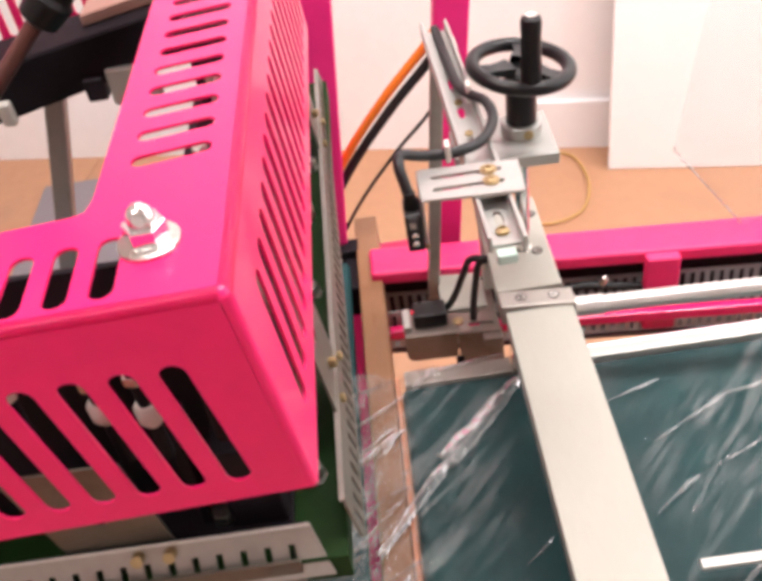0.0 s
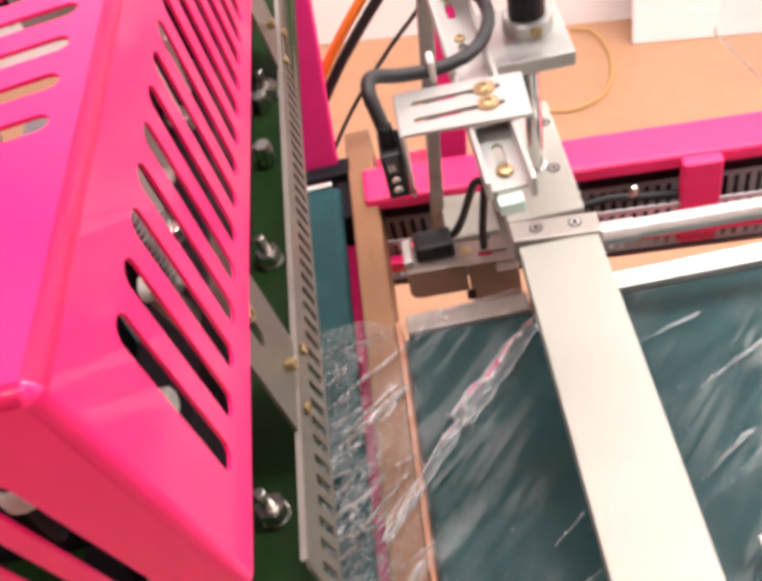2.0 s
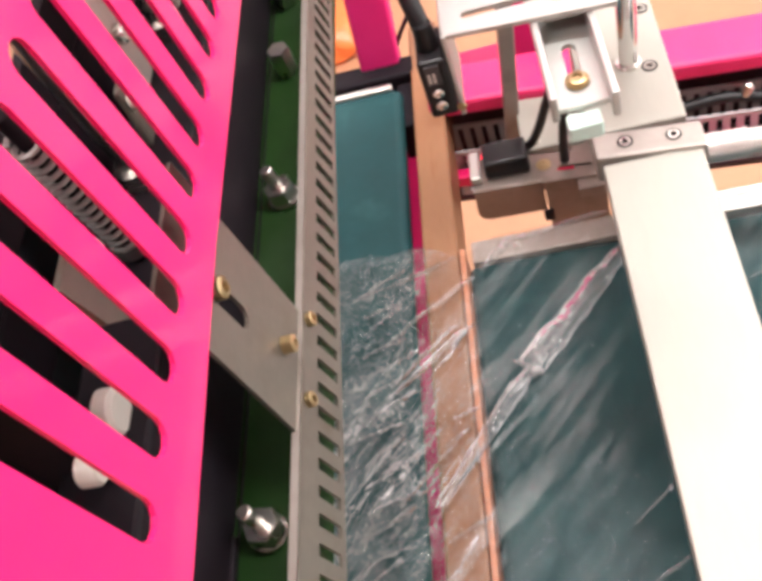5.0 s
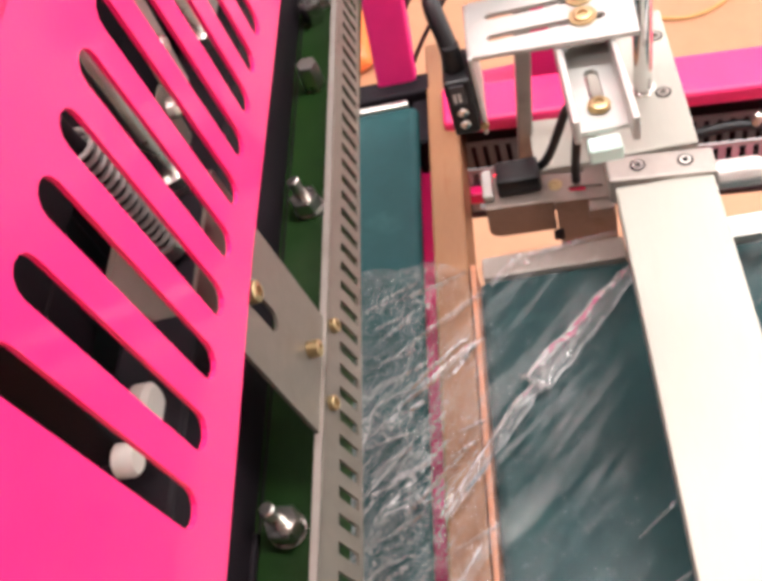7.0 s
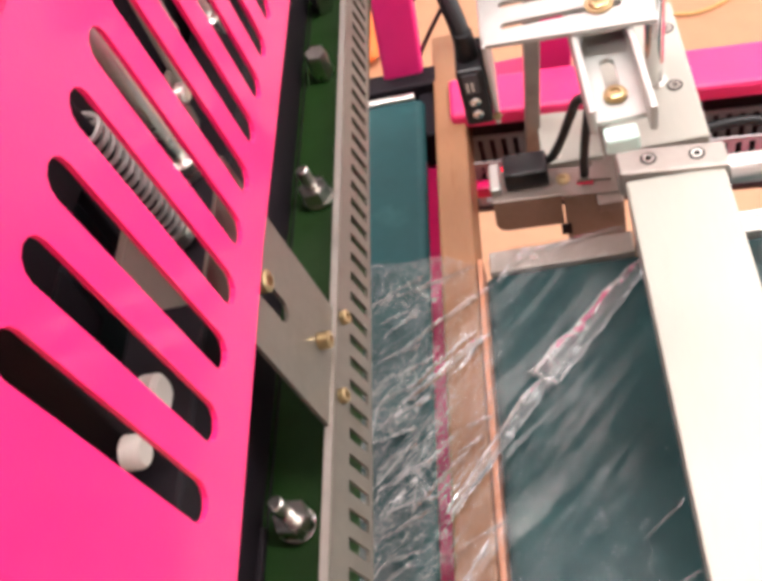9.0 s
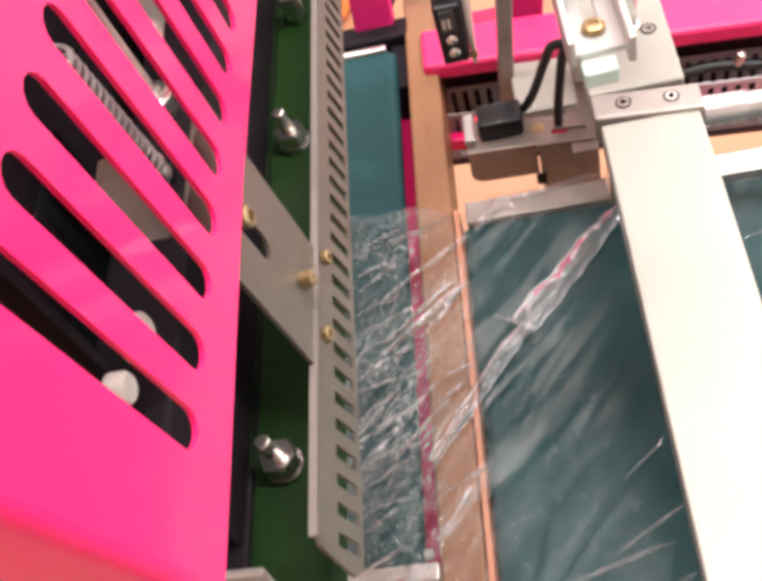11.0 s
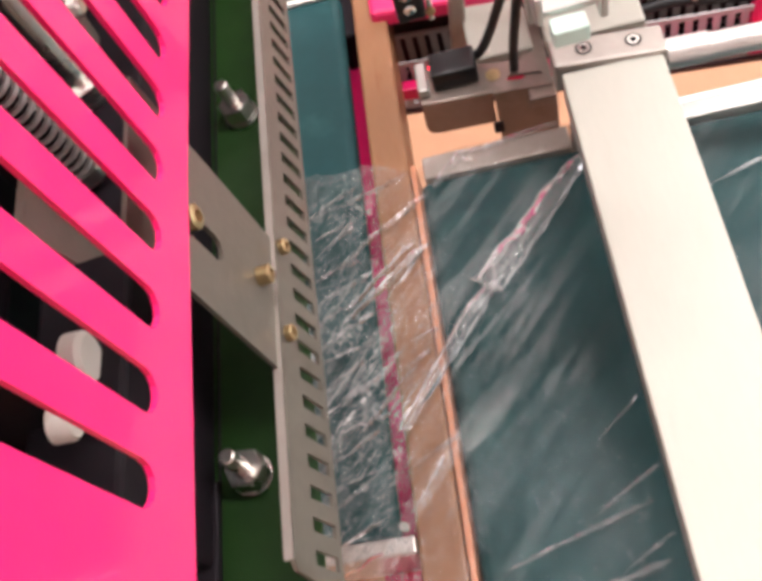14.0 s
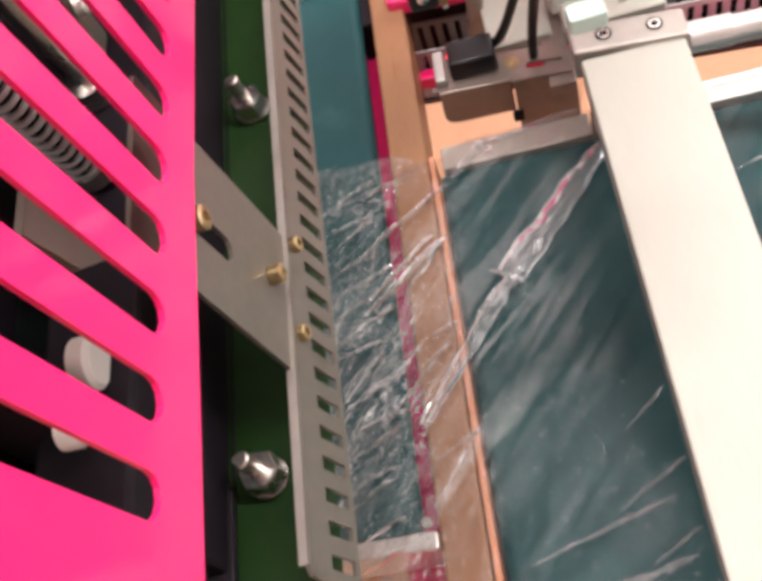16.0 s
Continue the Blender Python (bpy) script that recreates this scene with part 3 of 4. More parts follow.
for y in (0.5235, 0.5375):
    part("washer", lathe((0.1165, y, 1.0087), (0, 0, 1), [(0, 0.0062), (0.001, 0.0062), (0.001, 0)], 22), BRASS, brk, "yellow plated washer")
    socket_screw(brk, (0.1165, y, 1.0095), (0, 0, 1), 0.0042, BRASS)
part("nut_strip", box(0.108, 0.125, 0.515, 0.546, 1.0, 1.006), ZINC, brk)

eye = thing("photo_sensor", "small black box photo sensor with two lenses", "sensor")
house = part("housing", box(0.0515, 0.0640, 0.509, 0.532, 0.966, 0.999, 0.0015), BLACK, eye)
for z in (0.9735, 0.981):
    part("lens", lathe((0.0575, 0.5088, z), (0, -1, 0), [(0, 0.0028), (0.0008, 0.0026), (0.0012, 0.0015), (0.0012, 0)], 16), CHROME, house, "small round clear lens", smooth=True)
plate_ob = part("label_plate", box(0.054, 0.0605, 0.5081, 0.5089, 0.986, 0.997), material("dark_grey_label", (0.05, 0.05, 0.055), 0.3), eye, "dark grey maker's plate")
part("print_bar", box(0.0550, 0.0562, 0.5076, 0.508, 0.988, 0.993), WHITE_PLASTIC, plate_ob)
part("print_bar", box(0.0572, 0.0584, 0.5076, 0.508, 0.988, 0.993), WHITE_PLASTIC, plate_ob)
part("screw", lathe((0.0658, 0.5095, 0.9695), (0, -1, 0), [(0, 0.0022), (0.0012, 0.002), (0.0012, 0)], 12), BRASS, eye)

cable = thing("sensor_cable", "thick black cable looped from the sensor to the rail", "cable")
part("cord", tube(smooth_path([(0.0575, 0.52, 0.998), (0.0562, 0.523, 1.012), (0.053, 0.532, 1.026), (0.056, 0.545, 1.027), (0.072, 0.554, 1.018), (0.095, 0.560, 1.013), (0.117, 0.573, 1.011), (0.130, 0.597, 1.013), (0.129, 0.626, 1.013), (0.118, 0.648, 1.010), (0.112, 0.68, 1.003), (0.109, 0.74, 1.0), (0.1065, 0.795, 1.0)]), 0.0042, 12), RUBBER, cable, smooth=True)
part("gland", lathe((0.0575, 0.52, 0.9985), (0, 0, 1), [(0, 0.0052), (0.008, 0.0046), (0.013, 0.0042)], 16), BLACK, cable, smooth=True)
for p in ((0.090, 0.559, 1.014), (0.118, 0.648, 1.0105)):
    part("cable_tie", box(p[0] - 0.002, p[0] + 0.002, p[1] - 0.0055, p[1] + 0.0055, p[2] - 0.006, p[2] + 0.009, 0.001), WHITE_PLASTIC, cable, "white cable tie")

# ---- lower sensor on its steel bracket ----
opt = thing("sensor_holder", "bent stainless bracket carrying the lower sensor", "bracket")
plate_slots = [stadium(0.104, 0.704, 0.132, 0.701, 0.005)]
part("plate", sheet([(0.034, 0.698), (0.137, 0.688), (0.1375, 0.716), (0.036, 0.733)], plate_slots, lambda u, v: (u, v, 0.6975), (0, 0, -0.002)), STEEL_BROWN, opt)
part("end_flange", box(0.0335, 0.0430, 0.703, 0.734, 0.6978, 0.706, 0.002), SATIN, opt, "upturned bright end")
flange = [(0.0345, 0.6978), (0.0335, 0.672), (0.0345, 0.6665), (0.0375, 0.6625), (0.043, 0.6605), (0.0885, 0.6585), (0.0905, 0.6575), (0.0905, 0.6978)]
part("front_flange", sheet(flange, [], lambda u, v: (u, 0.6955, v), (0, 0.002, 0)), STEEL_BROWN, opt)
part("bend", lathe((0.0345, 0.6975, 0.6965), (1, -0.05, 0), [(0, 0.0022), (0.056, 0.0022)], 14), STEEL_BROWN, opt, smooth=True)
part("side_plate", box(0.0918, 0.1405, 0.6915, 0.6935, 0.60, 0.6965, 0.0008), STEEL_BROWN, opt)
part("lug", box(0.0870, 0.0955, 0.688, 0.6912, 0.652, 0.664, 0.001), BLACK_METAL, opt, "small dark block at the notch")
part("bracket_arm", box(0.118, 0.1385, 0.679, 0.775, 0.685, 0.6952, 0.001), STEEL_BROWN, opt)
socket_screw(opt, (0.094, 0.7105, 0.6978), (0, 0, 1), 0.0042, BRASS)
part("washer", lathe((0.094, 0.7105, 0.6976), (0, 0, 1), [(0, 0.006), (0.0008, 0.006), (0.0008, 0)], 20), BRASS, opt)
low = thing("proximity_sensor", "black sensor with a red light on the steel bracket", "sensor")
bm = box(0.046, 0.083, 0.706, 0.732, 0.6978, 0.716, 0.003, 3)
house = part("housing", bm, BLACK, low, smooth=True)
part("led", lathe((0.0462, 0.722, 0.710), (-1, 0, 0.4), [(0, 0.0017), (0.001, 0.0012), (0.0013, 0)], 12), LED, house, "lit red indicator")
for k, (x, top) in enumerate(((0.086, (0.108, 0.50, 0.975)), (0.1, (0.1175, 0.505, 0.968)))):
    c = thing("sensor_lead", "short black lead running up to the channel rail", "cable", group="leads of the lower sensor")
    start = (0.0832, 0.724 - 0.004 * k, 0.709)
    pts = [start, (0.089, 0.722, 0.716), (0.097, 0.716, 0.738), (0.106, 0.708, 0.77), (0.113, 0.70, 0.792), (0.1290, 0.688, 0.799)]
    if k:
        pts = [(0.1115, 0.712, 0.6965), (0.1125, 0.709, 0.72), (0.116, 0.703, 0.755), (0.1205, 0.697, 0.787), (0.1290, 0.69, 0.797)]
    part("cord", tube(smooth_path(pts), 0.0038, 10), RUBBER, c, smooth=True)
    if k == 0:
        part("tie", lathe((0.0895, 0.7235, 0.7135), (0.7, -0.2, 0.7), [(0, 0.0042), (0.004, 0.0042)], 12), WHITE_PLASTIC, c, "white band")

# ---- cable duct with ribs ----
duct = thing("cable_duct", "grey slotted cable duct in the frame tray", "cable duct")
part("base", skewed(box(0.012, 1.2, 0.785, 0.822, 0.598, 0.602)), DUCT, duct)
rib = None
for face in (0.785, 0.820):
    for k in range(105):
        x = 0.014 + k * 0.0112
        bm = None
        if rib is None:
            bm = box(0, 0.0062, 0, 0.002, 0, 0.05)
            rib = part("rib", bm, DUCT, duct, m=Matrix.Translation((x, face - 0.1 * x, 0.602)))
        else:
            ob = new("rib", rib.data)
            ob.matrix_world = Matrix.Translation((x, face - 0.1 * x, 0.602))
            ob.parent = duct
for face in (0.785, 0.820):
    part("rim", skewed(box(0.012, 1.2, face, face + 0.002, 0.6525, 0.658)), DUCT, duct)
for k in range(4):
    y = 0.792 + 0.007 * k
    w = thing("wire", "thin black wire lying in the cable duct", "wire", group="wires in the duct")
    part("cord", tube(smooth_path([(0.02, y, 0.608 + 0.004 * k), (0.2, y - 0.017, 0.613), (0.4, y - 0.042, 0.618 + 0.003 * k), (0.7, y - 0.07, 0.613), (1.15, y - 0.115, 0.613)]), 0.0028, 8), RUBBER, w, smooth=True)
w = thing("wire", "black wire bundle with a metal end over the duct", "wire")
part("cord", tube(smooth_path([(0.215, 0.772, 0.663), (0.25, 0.77, 0.668), (0.285, 0.766, 0.664), (0.33, 0.762, 0.66)]), 0.005, 10), RUBBER, w, smooth=True)
part("terminal", lathe((0.268, 0.768, 0.667), (0.4, 0, 1), [(0, 0.0045), (0.012, 0.0045), (0.014, 0.002)], 14), ZINC, w)

# ---- guard cover: an L of folded pink sheet with slots ----
cover = thing("guard_cover", "glossy pink slotted sheet-metal guard cover with acorn nut", "guard cover")
TZ, BZ = 1.1765, 1.050  # top and lower rim
XR, XRB = -0.0145, -0.0050  # right-hand side, at the top and at the rim
YF, YFB = 0.242, 0.249  # front, at the top and at the rim
XL, YB, FAR, WEST = -0.0765, 0.306, 0.715, -0.42
T, R = 0.0016, 0.0045


def on_side(u, v):
    """u along y, v the height."""
    return (XR + (XRB - XR) * (TZ - v) / (TZ - BZ), u, v)


def on_front(u, v):
    return (u, YF + (YFB - YF) * (TZ - v) / (TZ - BZ), v)


def fold(p_top, p_side, corner, length_axis, t0, t1):
    """A rounded fold between two panels: a strip of small faces along x or y."""
    own = bmesh.new()
    rows = []
    for k in range(7):
        a = k / 6
        p = (1 - a) ** 2 * Vector(p_top) + 2 * a * (1 - a) * Vector(corner) + a * a * Vector(p_side)
        rows.append(p)
    for t in (t0, t1):
        for p in rows:
            own.verts.new((p.x, t, p.y) if length_axis == "y" else (t, p.x, p.y))
    own.verts.ensure_lookup_table()
    for k in range(6):
        own.faces.new((own.verts[k], own.verts[k + 1], own.verts[k + 8], own.verts[k + 7]))
    bmesh.ops.solidify(own, geom=own.faces[:], thickness=T)
    bmesh.ops.recalc_face_normals(own, faces=own.faces[:])
    return own


top_slots = [stadium(-0.064, 0.3385 + 0.0213 * k, -0.028, 0.3445 + 0.0213 * k, 0.0088) for k in range(17)]
top_slots += [stadium(-0.0625 - 0.0172 * k, 0.250 - 0.001 * k, -0.0635 - 0.0172 * k, 0.287 - 0.0015 * k, 0.0098) for k in range(19)]
outline = [(XR - R, YF + R), (XR - R, FAR), (XL, FAR), (XL, YB + 0.008), (XL - 0.002, YB + 0.002), (XL - 0.008, YB), (WEST, YB - 0.02), (WEST, YF + R)]
part("top_panel", sheet(outline, top_slots, lambda u, v: (u, v, TZ), (0, 0, -T)), PINK, cover)
side_slots = [stadium(0.2845 + 0.02145 * k, 1.1495, 0.2845 + 0.02145 * k, 1.0692, 0.0108) for k in range(20)]
part("side_panel", sheet([(YF + R, TZ - R), (YFB + R, BZ), (0.38, BZ + 0.006), (FAR, BZ + 0.006), (FAR, TZ - R)], side_slots, on_side, (-T, 0, 0)), PINK, cover)
front_slots = [stadium(-0.0465 - 0.0198 * k, 1.1438, -0.0365 - 0.0202 * k, 1.0632, 0.0110) for k in range(18)]
part("front_panel", sheet([(WEST, BZ), (XRB - R, BZ), (XR - R, TZ - R), (WEST, TZ - R)], front_slots, on_front, (0, T, 0)), PINK, cover)
xs, xf = on_side(0, TZ - R)[0], on_front(0, TZ - R)[1]
part("side_fold", fold((XR - R, TZ), (xs, TZ - R), (XR, TZ), "y", YF + R, FAR), PINK, cover, smooth=True)
part("front_fold", fold((YF + R, TZ), (xf, TZ - R), (YF, TZ), "x", WEST, XR - R), PINK, cover, smooth=True)
# the front runs a little out of square
for ob in cover.children:
    if ob.name.split(".")[0] in ("top_panel", "front_panel", "front_fold"):
        for v in ob.data.vertices:
            if v.co.y < 0.31:
                v.co.y -= 0.04 * max(0.0, XR - R - v.co.x)
edge = bmesh.new()
for z in (TZ - R, BZ):
    cx, cy = on_side(0, z)[0], on_front(0, z)[1]
    for k in range(7):
        a = k / 6
        p = (1 - a) ** 2 * Vector((cx - R, cy)) + 2 * a * (1 - a) * Vector((cx, cy)) + a * a * Vector((cx, cy + R))
        edge.verts.new((p.x, p.y, z))
edge.verts.ensure_lookup_table()
for k in range(6):
    edge.faces.new((edge.verts[k], edge.verts[k + 1], edge.verts[k + 8], edge.verts[k + 7]))
part("corner_fold", edge, PINK, cover, smooth=True)
ball = bmesh.new()
bmesh.ops.create_icosphere(ball, subdivisions=3, radius=R)
for v in ball.verts:
    v.co += Vector((XR - R, YF + R, TZ - R))
part("corner", ball, PINK, cover, smooth=True)
nut_at = Vector((-0.0475, 0.2785, TZ))
part("washer", lathe(nut_at, (0, 0, 1), [(0, 0.0125), (0.0014, 0.0125), (0.0018, 0.0118), (0.0018, 0)], 40), ZINC, cover, "large plated washer", smooth=True)
acorn = hex_nut(nut_at + Vector((0, 0, 0.0018)), (0, 0, 1), 0.0152, 0.0085, turn=0.3)
nut_ob = part("acorn_nut", acorn, CHROME, cover, "chromed acorn nut")
part("acorn_dome", lathe(nut_at + Vector((0, 0, 0.0102)), (0, 0, 1), [(0, 0.0058), (0.003, 0.0056), (0.0058, 0.0044), (0.0075, 0.0024), (0.0081, 0)], 24), CHROME, nut_ob, smooth=True)

# ---- upper sealing jaw ----
jaw = thing("sealing_jaw", "upper sealing jaw with dark green plate and black body", "sealing jaw")
arms = [(-0.42, 0.268), (-0.0045, 0.268), (-0.0045, 0.80), (-0.09, 0.80), (-0.09, 0.335), (-0.42, 0.335)]
part("green_plate", sheet(arms, [], lambda u, v: (u, v, 0.962), (0, 0, -0.02)), GREEN, jaw, "dark green painted plate")
part("body", box(-0.066, -0.0355, 0.292, 0.78, 0.9622, 1.030, 0.002), BLACK_METAL, jaw, "black painted jaw body")
part("front_body", box(-0.112, -0.0335, 0.2795, 0.3215, 0.9624, 0.9665, 0.001), BLACK_METAL, jaw)
# black wall added behind the front slots so that they show dark
part("front_wall", box(-0.40, -0.05, 0.3225, 0.3265, 0.9624, 1.135, 0.001), BLACK_METAL, jaw)
# five black boxes added in place of the shade inside the cover
part("back_body", box(-0.0845, -0.0785, 0.343, 0.60, 1.0565, 1.080, 0.001), BLACK_METAL, jaw)
part("end_body", box(-0.0845, -0.040, 0.6002, 0.70, 1.0305, 1.12, 0.001), BLACK_METAL, jaw)
part("stop_block", box(-0.0845, -0.0785, 0.346, 0.382, 1.026, 1.0562, 0.001), BLACK_METAL, jaw)
part("corner_block", box(-0.0845, -0.0785, 0.298, 0.342, 0.9622, 1.043, 0.001), BLACK_METAL, jaw)
part("rear_body", box(-0.0845, -0.0785, 0.418, 0.70, 0.9622, 1.0560, 0.001), BLACK_METAL, jaw)
# added panel: its dark colour stands for the belt's shade seen through the slots
part("inner_panel", box(-0.104, -0.098, 0.325, 0.44, 0.9624, 1.075, 0.001), material("dark_slate_shade", (0.022, 0.027, 0.034), 0.55, vary=0.15, scale=30), jaw, "dark slate panel added for the shade over the belt")
part("seam", box(-0.0345, -0.0338, 0.27, 0.80, 0.9622, 0.9632), BLACK_METAL, jaw)
part("cover_stud", rod((-0.0475, 0.2785, 1.060), (-0.0475, 0.2785, 1.174), 0.004, 14), BLACK_METAL, jaw)
for y in (0.3222, 0.4835, 0.6466):
    part("stud", rod((-0.0222, y, 0.962), (-0.0245, y + 0.001, 0.982), 0.0030, 14, 0.0006), ZINC, jaw, smooth=True)
    part("washer", lathe((-0.0222, y, 0.9622), (0, 0, 1), [(0, 0.0074), (0.0013, 0.0074), (0.0013, 0)], 24), ZINC, jaw, smooth=True)
    part("nut", hex_nut((-0.0222, y, 0.9636), (-0.1, 0.05, 1), 0.0128, 0.0075, turn=y * 7), ZINC, jaw)
part("bolt_head", hex_nut((-0.0240, 0.5725, 0.9622), (0, 0, 1), 0.0105, 0.0155, turn=0.2), ZINC, jaw)
part("bolt_head", hex_nut((-0.0265, 0.63, 0.9622), (0, 0, 1), 0.0112, 0.013, turn=0.7), ZINC, jaw)
part("bolt_head", hex_nut((-0.0717, 0.3000, 0.9666), (0, 0, 1), 0.0125, 0.008, turn=0.1), ZINC, jaw)

# perforated strips along both arms of the jaw
D = Vector((0.21, 0, -0.978))


def on_strip(u, v):
    """u along y, v down the leaning strip from its upper edge."""
    p = Vector((-0.0045 - 0.022 * (u - 0.4), u, 0.9875)) + D * v
    return tuple(p)


strip = thing("perforated_strip", "long stainless perforated strip beside the green plate", "perforated strip", group="perforated strips")
rows = [[(0.2865 + 0.0106 * k, 0.0150), (0.2912 + 0.0106 * k, 0.0150), (0.2912 + 0.0106 * k, 0.0305), (0.2865 + 0.0106 * k, 0.0305)] for k in range(47)]
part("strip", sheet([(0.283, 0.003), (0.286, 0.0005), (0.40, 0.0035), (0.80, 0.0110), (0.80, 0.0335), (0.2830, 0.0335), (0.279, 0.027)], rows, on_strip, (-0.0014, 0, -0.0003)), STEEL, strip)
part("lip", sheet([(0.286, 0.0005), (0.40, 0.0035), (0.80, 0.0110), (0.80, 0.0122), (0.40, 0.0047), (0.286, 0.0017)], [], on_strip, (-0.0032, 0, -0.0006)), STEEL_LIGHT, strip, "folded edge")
normal = Vector((0.978, 0, 0.21))
for y in (0.400, 0.3642, 0.70, 0.664):
    p = Vector(on_strip(y, 0.0078 if y < 0.5 else 0.0135)) + normal * 0.0002
    part("bolt", lathe(p, normal, [(0, 0.0030), (0.0022, 0.0030), (0.0026, 0.0026), (0.0026, 0.0015), (0.0012, 0.0013), (0.0012, 0)], 16), BRASS, strip, "yellow plated bolt", smooth=True)

def on_strut(u, v):
    """u along y, v down the strut, which stands steeper than the strip."""
    return (-0.0012 - 0.022 * (u - 0.4) + 0.12 * (v - 0.018), u, 0.9700 - 0.993 * (v - 0.018))


strut_out = Vector((0.993, 0, 0.12))
for y0 in (0.349, 0.649):
    strut = thing("strut_plate", "flat stainless strut with a slotted hole and bolt", "strut", group="strut plates")
    mid = y0 + 0.0265
    hole = stadium(mid - 0.001, -0.062, mid - 0.001, -0.033, 0.0085)
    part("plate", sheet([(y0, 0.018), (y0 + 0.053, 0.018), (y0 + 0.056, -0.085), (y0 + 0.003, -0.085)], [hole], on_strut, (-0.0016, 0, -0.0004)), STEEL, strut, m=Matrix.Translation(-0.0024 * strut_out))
    p = Vector(on_strut(mid - 0.0005, -0.054)) - strut_out * 0.0026
    part("bolt", lathe(p, strut_out, [(-0.006, 0.004), (0.0030, 0.004), (0.0036, 0.0032), (0.0036, 0.0018), (0.002, 0.0016), (0.002, 0)], 18), BRASS, strut, "yellow plated bolt", smooth=True)
    p = Vector(on_strut(mid + 0.004, -0.008)) - strut_out * 0.0022
    part("bolt", lathe(p, strut_out, [(0, 0.0034), (0.0044, 0.0034), (0.0048, 0.0026), (0.0048, 0.0015), (0.0036, 0.0013), (0.0036, 0)], 18), BRASS, strut, "yellow plated bolt", smooth=True)


def on_front_strip(u, v):
    return (u, 0.2785 - 0.45 * v, 0.9805 - 0.89 * v)


fs = thing("perforated_strip", "stainless perforated strip along the front of the jaw", "perforated strip", group="perforated strips")
rows = [[(-0.036 - 0.0131 * k, 0.011), (-0.032 - 0.0131 * k, 0.011), (-0.032 - 0.0131 * k, 0.026), (-0.036 - 0.0131 * k, 0.026)] for k in range(28)]
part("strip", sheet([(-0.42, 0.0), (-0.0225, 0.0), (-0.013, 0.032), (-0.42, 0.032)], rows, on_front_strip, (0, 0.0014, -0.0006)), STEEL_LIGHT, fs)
part("lip", sheet([(-0.42, -0.0008), (-0.0225, -0.0008), (-0.0222, 0.0006), (-0.42, 0.0006)], [], on_front_strip, (0, -0.0012, 0.0004)), BRUSHED, fs, "bright cut edge")
for x in (-0.098, -0.1155):
    p = Vector(on_front_strip(x, 0.006))
    part("bolt", lathe(p, (0, -0.89, 0.45), [(0, 0.0034), (0.006, 0.0034), (0.006, 0)], 14), BRASS, fs, smooth=True)
part("strut", sheet([(-0.155, 0.006), (-0.096, 0.006), (-0.096, -0.085), (-0.155, -0.085)], [stadium(-0.126, -0.055, -0.126, -0.025, 0.0085)], lambda u, v: (u, 0.281 + 0.18 * v, 0.9805 - 0.98 * v), (0, 0.0016, 0)), STEEL, fs, "flat steel strut")
part("support", box(-0.42, -0.03, 0.2655, 0.2675, 0.945, 0.966), STEEL, fs)

# ---- mechanism inside the cover ----
spring = thing("spring", "coiled steel tension spring inside the cover", "spring")
a, b = Vector((-0.052, 0.402, 1.098)), Vector((-0.050, 0.4075, 1.040))
axis = (b - a).normalized()
s1 = axis.orthogonal().normalized()
s2 = axis.cross(s1)
coil = [a + (b - a) * (k / 200) + 0.0055 * (math.cos(2 * math.pi * 15 * k / 200) * s1 + math.sin(2 * math.pi * 15 * k / 200) * s2) for k in range(201)]
part("coil", tube(coil, 0.0011, 6), GREY, spring, smooth=True)
part("core", rod(a + axis * -0.01, b + axis * 0.03, 0.003, 12), BLACK_METAL, spring, smooth=True)
part("seat", lathe(b, axis, [(0, 0.007), (0.006, 0.007), (0.007, 0.005)], 18), ZINC, spring, smooth=True)


def guide_rod(y, x, z0, z1, r):
    g = thing("guide_rod", "bright steel guide rod inside the cover", "rod", group="rods inside the cover")
    part("rod", rod((x, y, z0), (x - 0.004, y - 0.004, z1), r, 18, 0.0008), ZINC, g, smooth=True)
    part("collar", lathe((x, y, z0), (0, 0, 1), [(0, r * 1.9), (0.008, r * 1.9), (0.009, r * 1.5)], 20), ZINC, g, smooth=True)


guide_rod(0.446, -0.054, 1.0305, 1.12, 0.0045)
guide_rod(0.534, -0.054, 1.0305, 1.12, 0.0045)
guide_rod(0.62, -0.054, 1.0305, 1.12, 0.0045)
arm = thing("link_arm", "flat steel link arm with white rollers inside the cover", "link arm")
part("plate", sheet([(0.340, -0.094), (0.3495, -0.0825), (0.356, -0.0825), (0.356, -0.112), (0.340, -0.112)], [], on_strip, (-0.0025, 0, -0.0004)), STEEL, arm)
part("plate", box(-0.0535, -0.0505, 0.461, 0.473, 1.0305, 1.060, 0.002), STEEL, arm)
part("plate", box(-0.0600, -0.0570, 0.486, 0.510, 1.0305, 1.100, 0.002), STEEL_LIGHT, arm)
part("plate", box(-0.0520, -0.0490, 0.548, 0.566, 1.0305, 1.085, 0.002), STEEL_LIGHT, arm)
for y, z in ((0.466, 1.052), (0.497, 1.060), (0.557, 1.070)):
    part("pin", lathe((-0.0500 if y < 0.48 else -0.0565 if y < 0.53 else -0.0485, y, z), (1, 0, 0), [(0, 0.0045), (0.003, 0.0042), (0.004, 0.003), (0.004, 0)], 18), ZINC, arm, smooth=True)
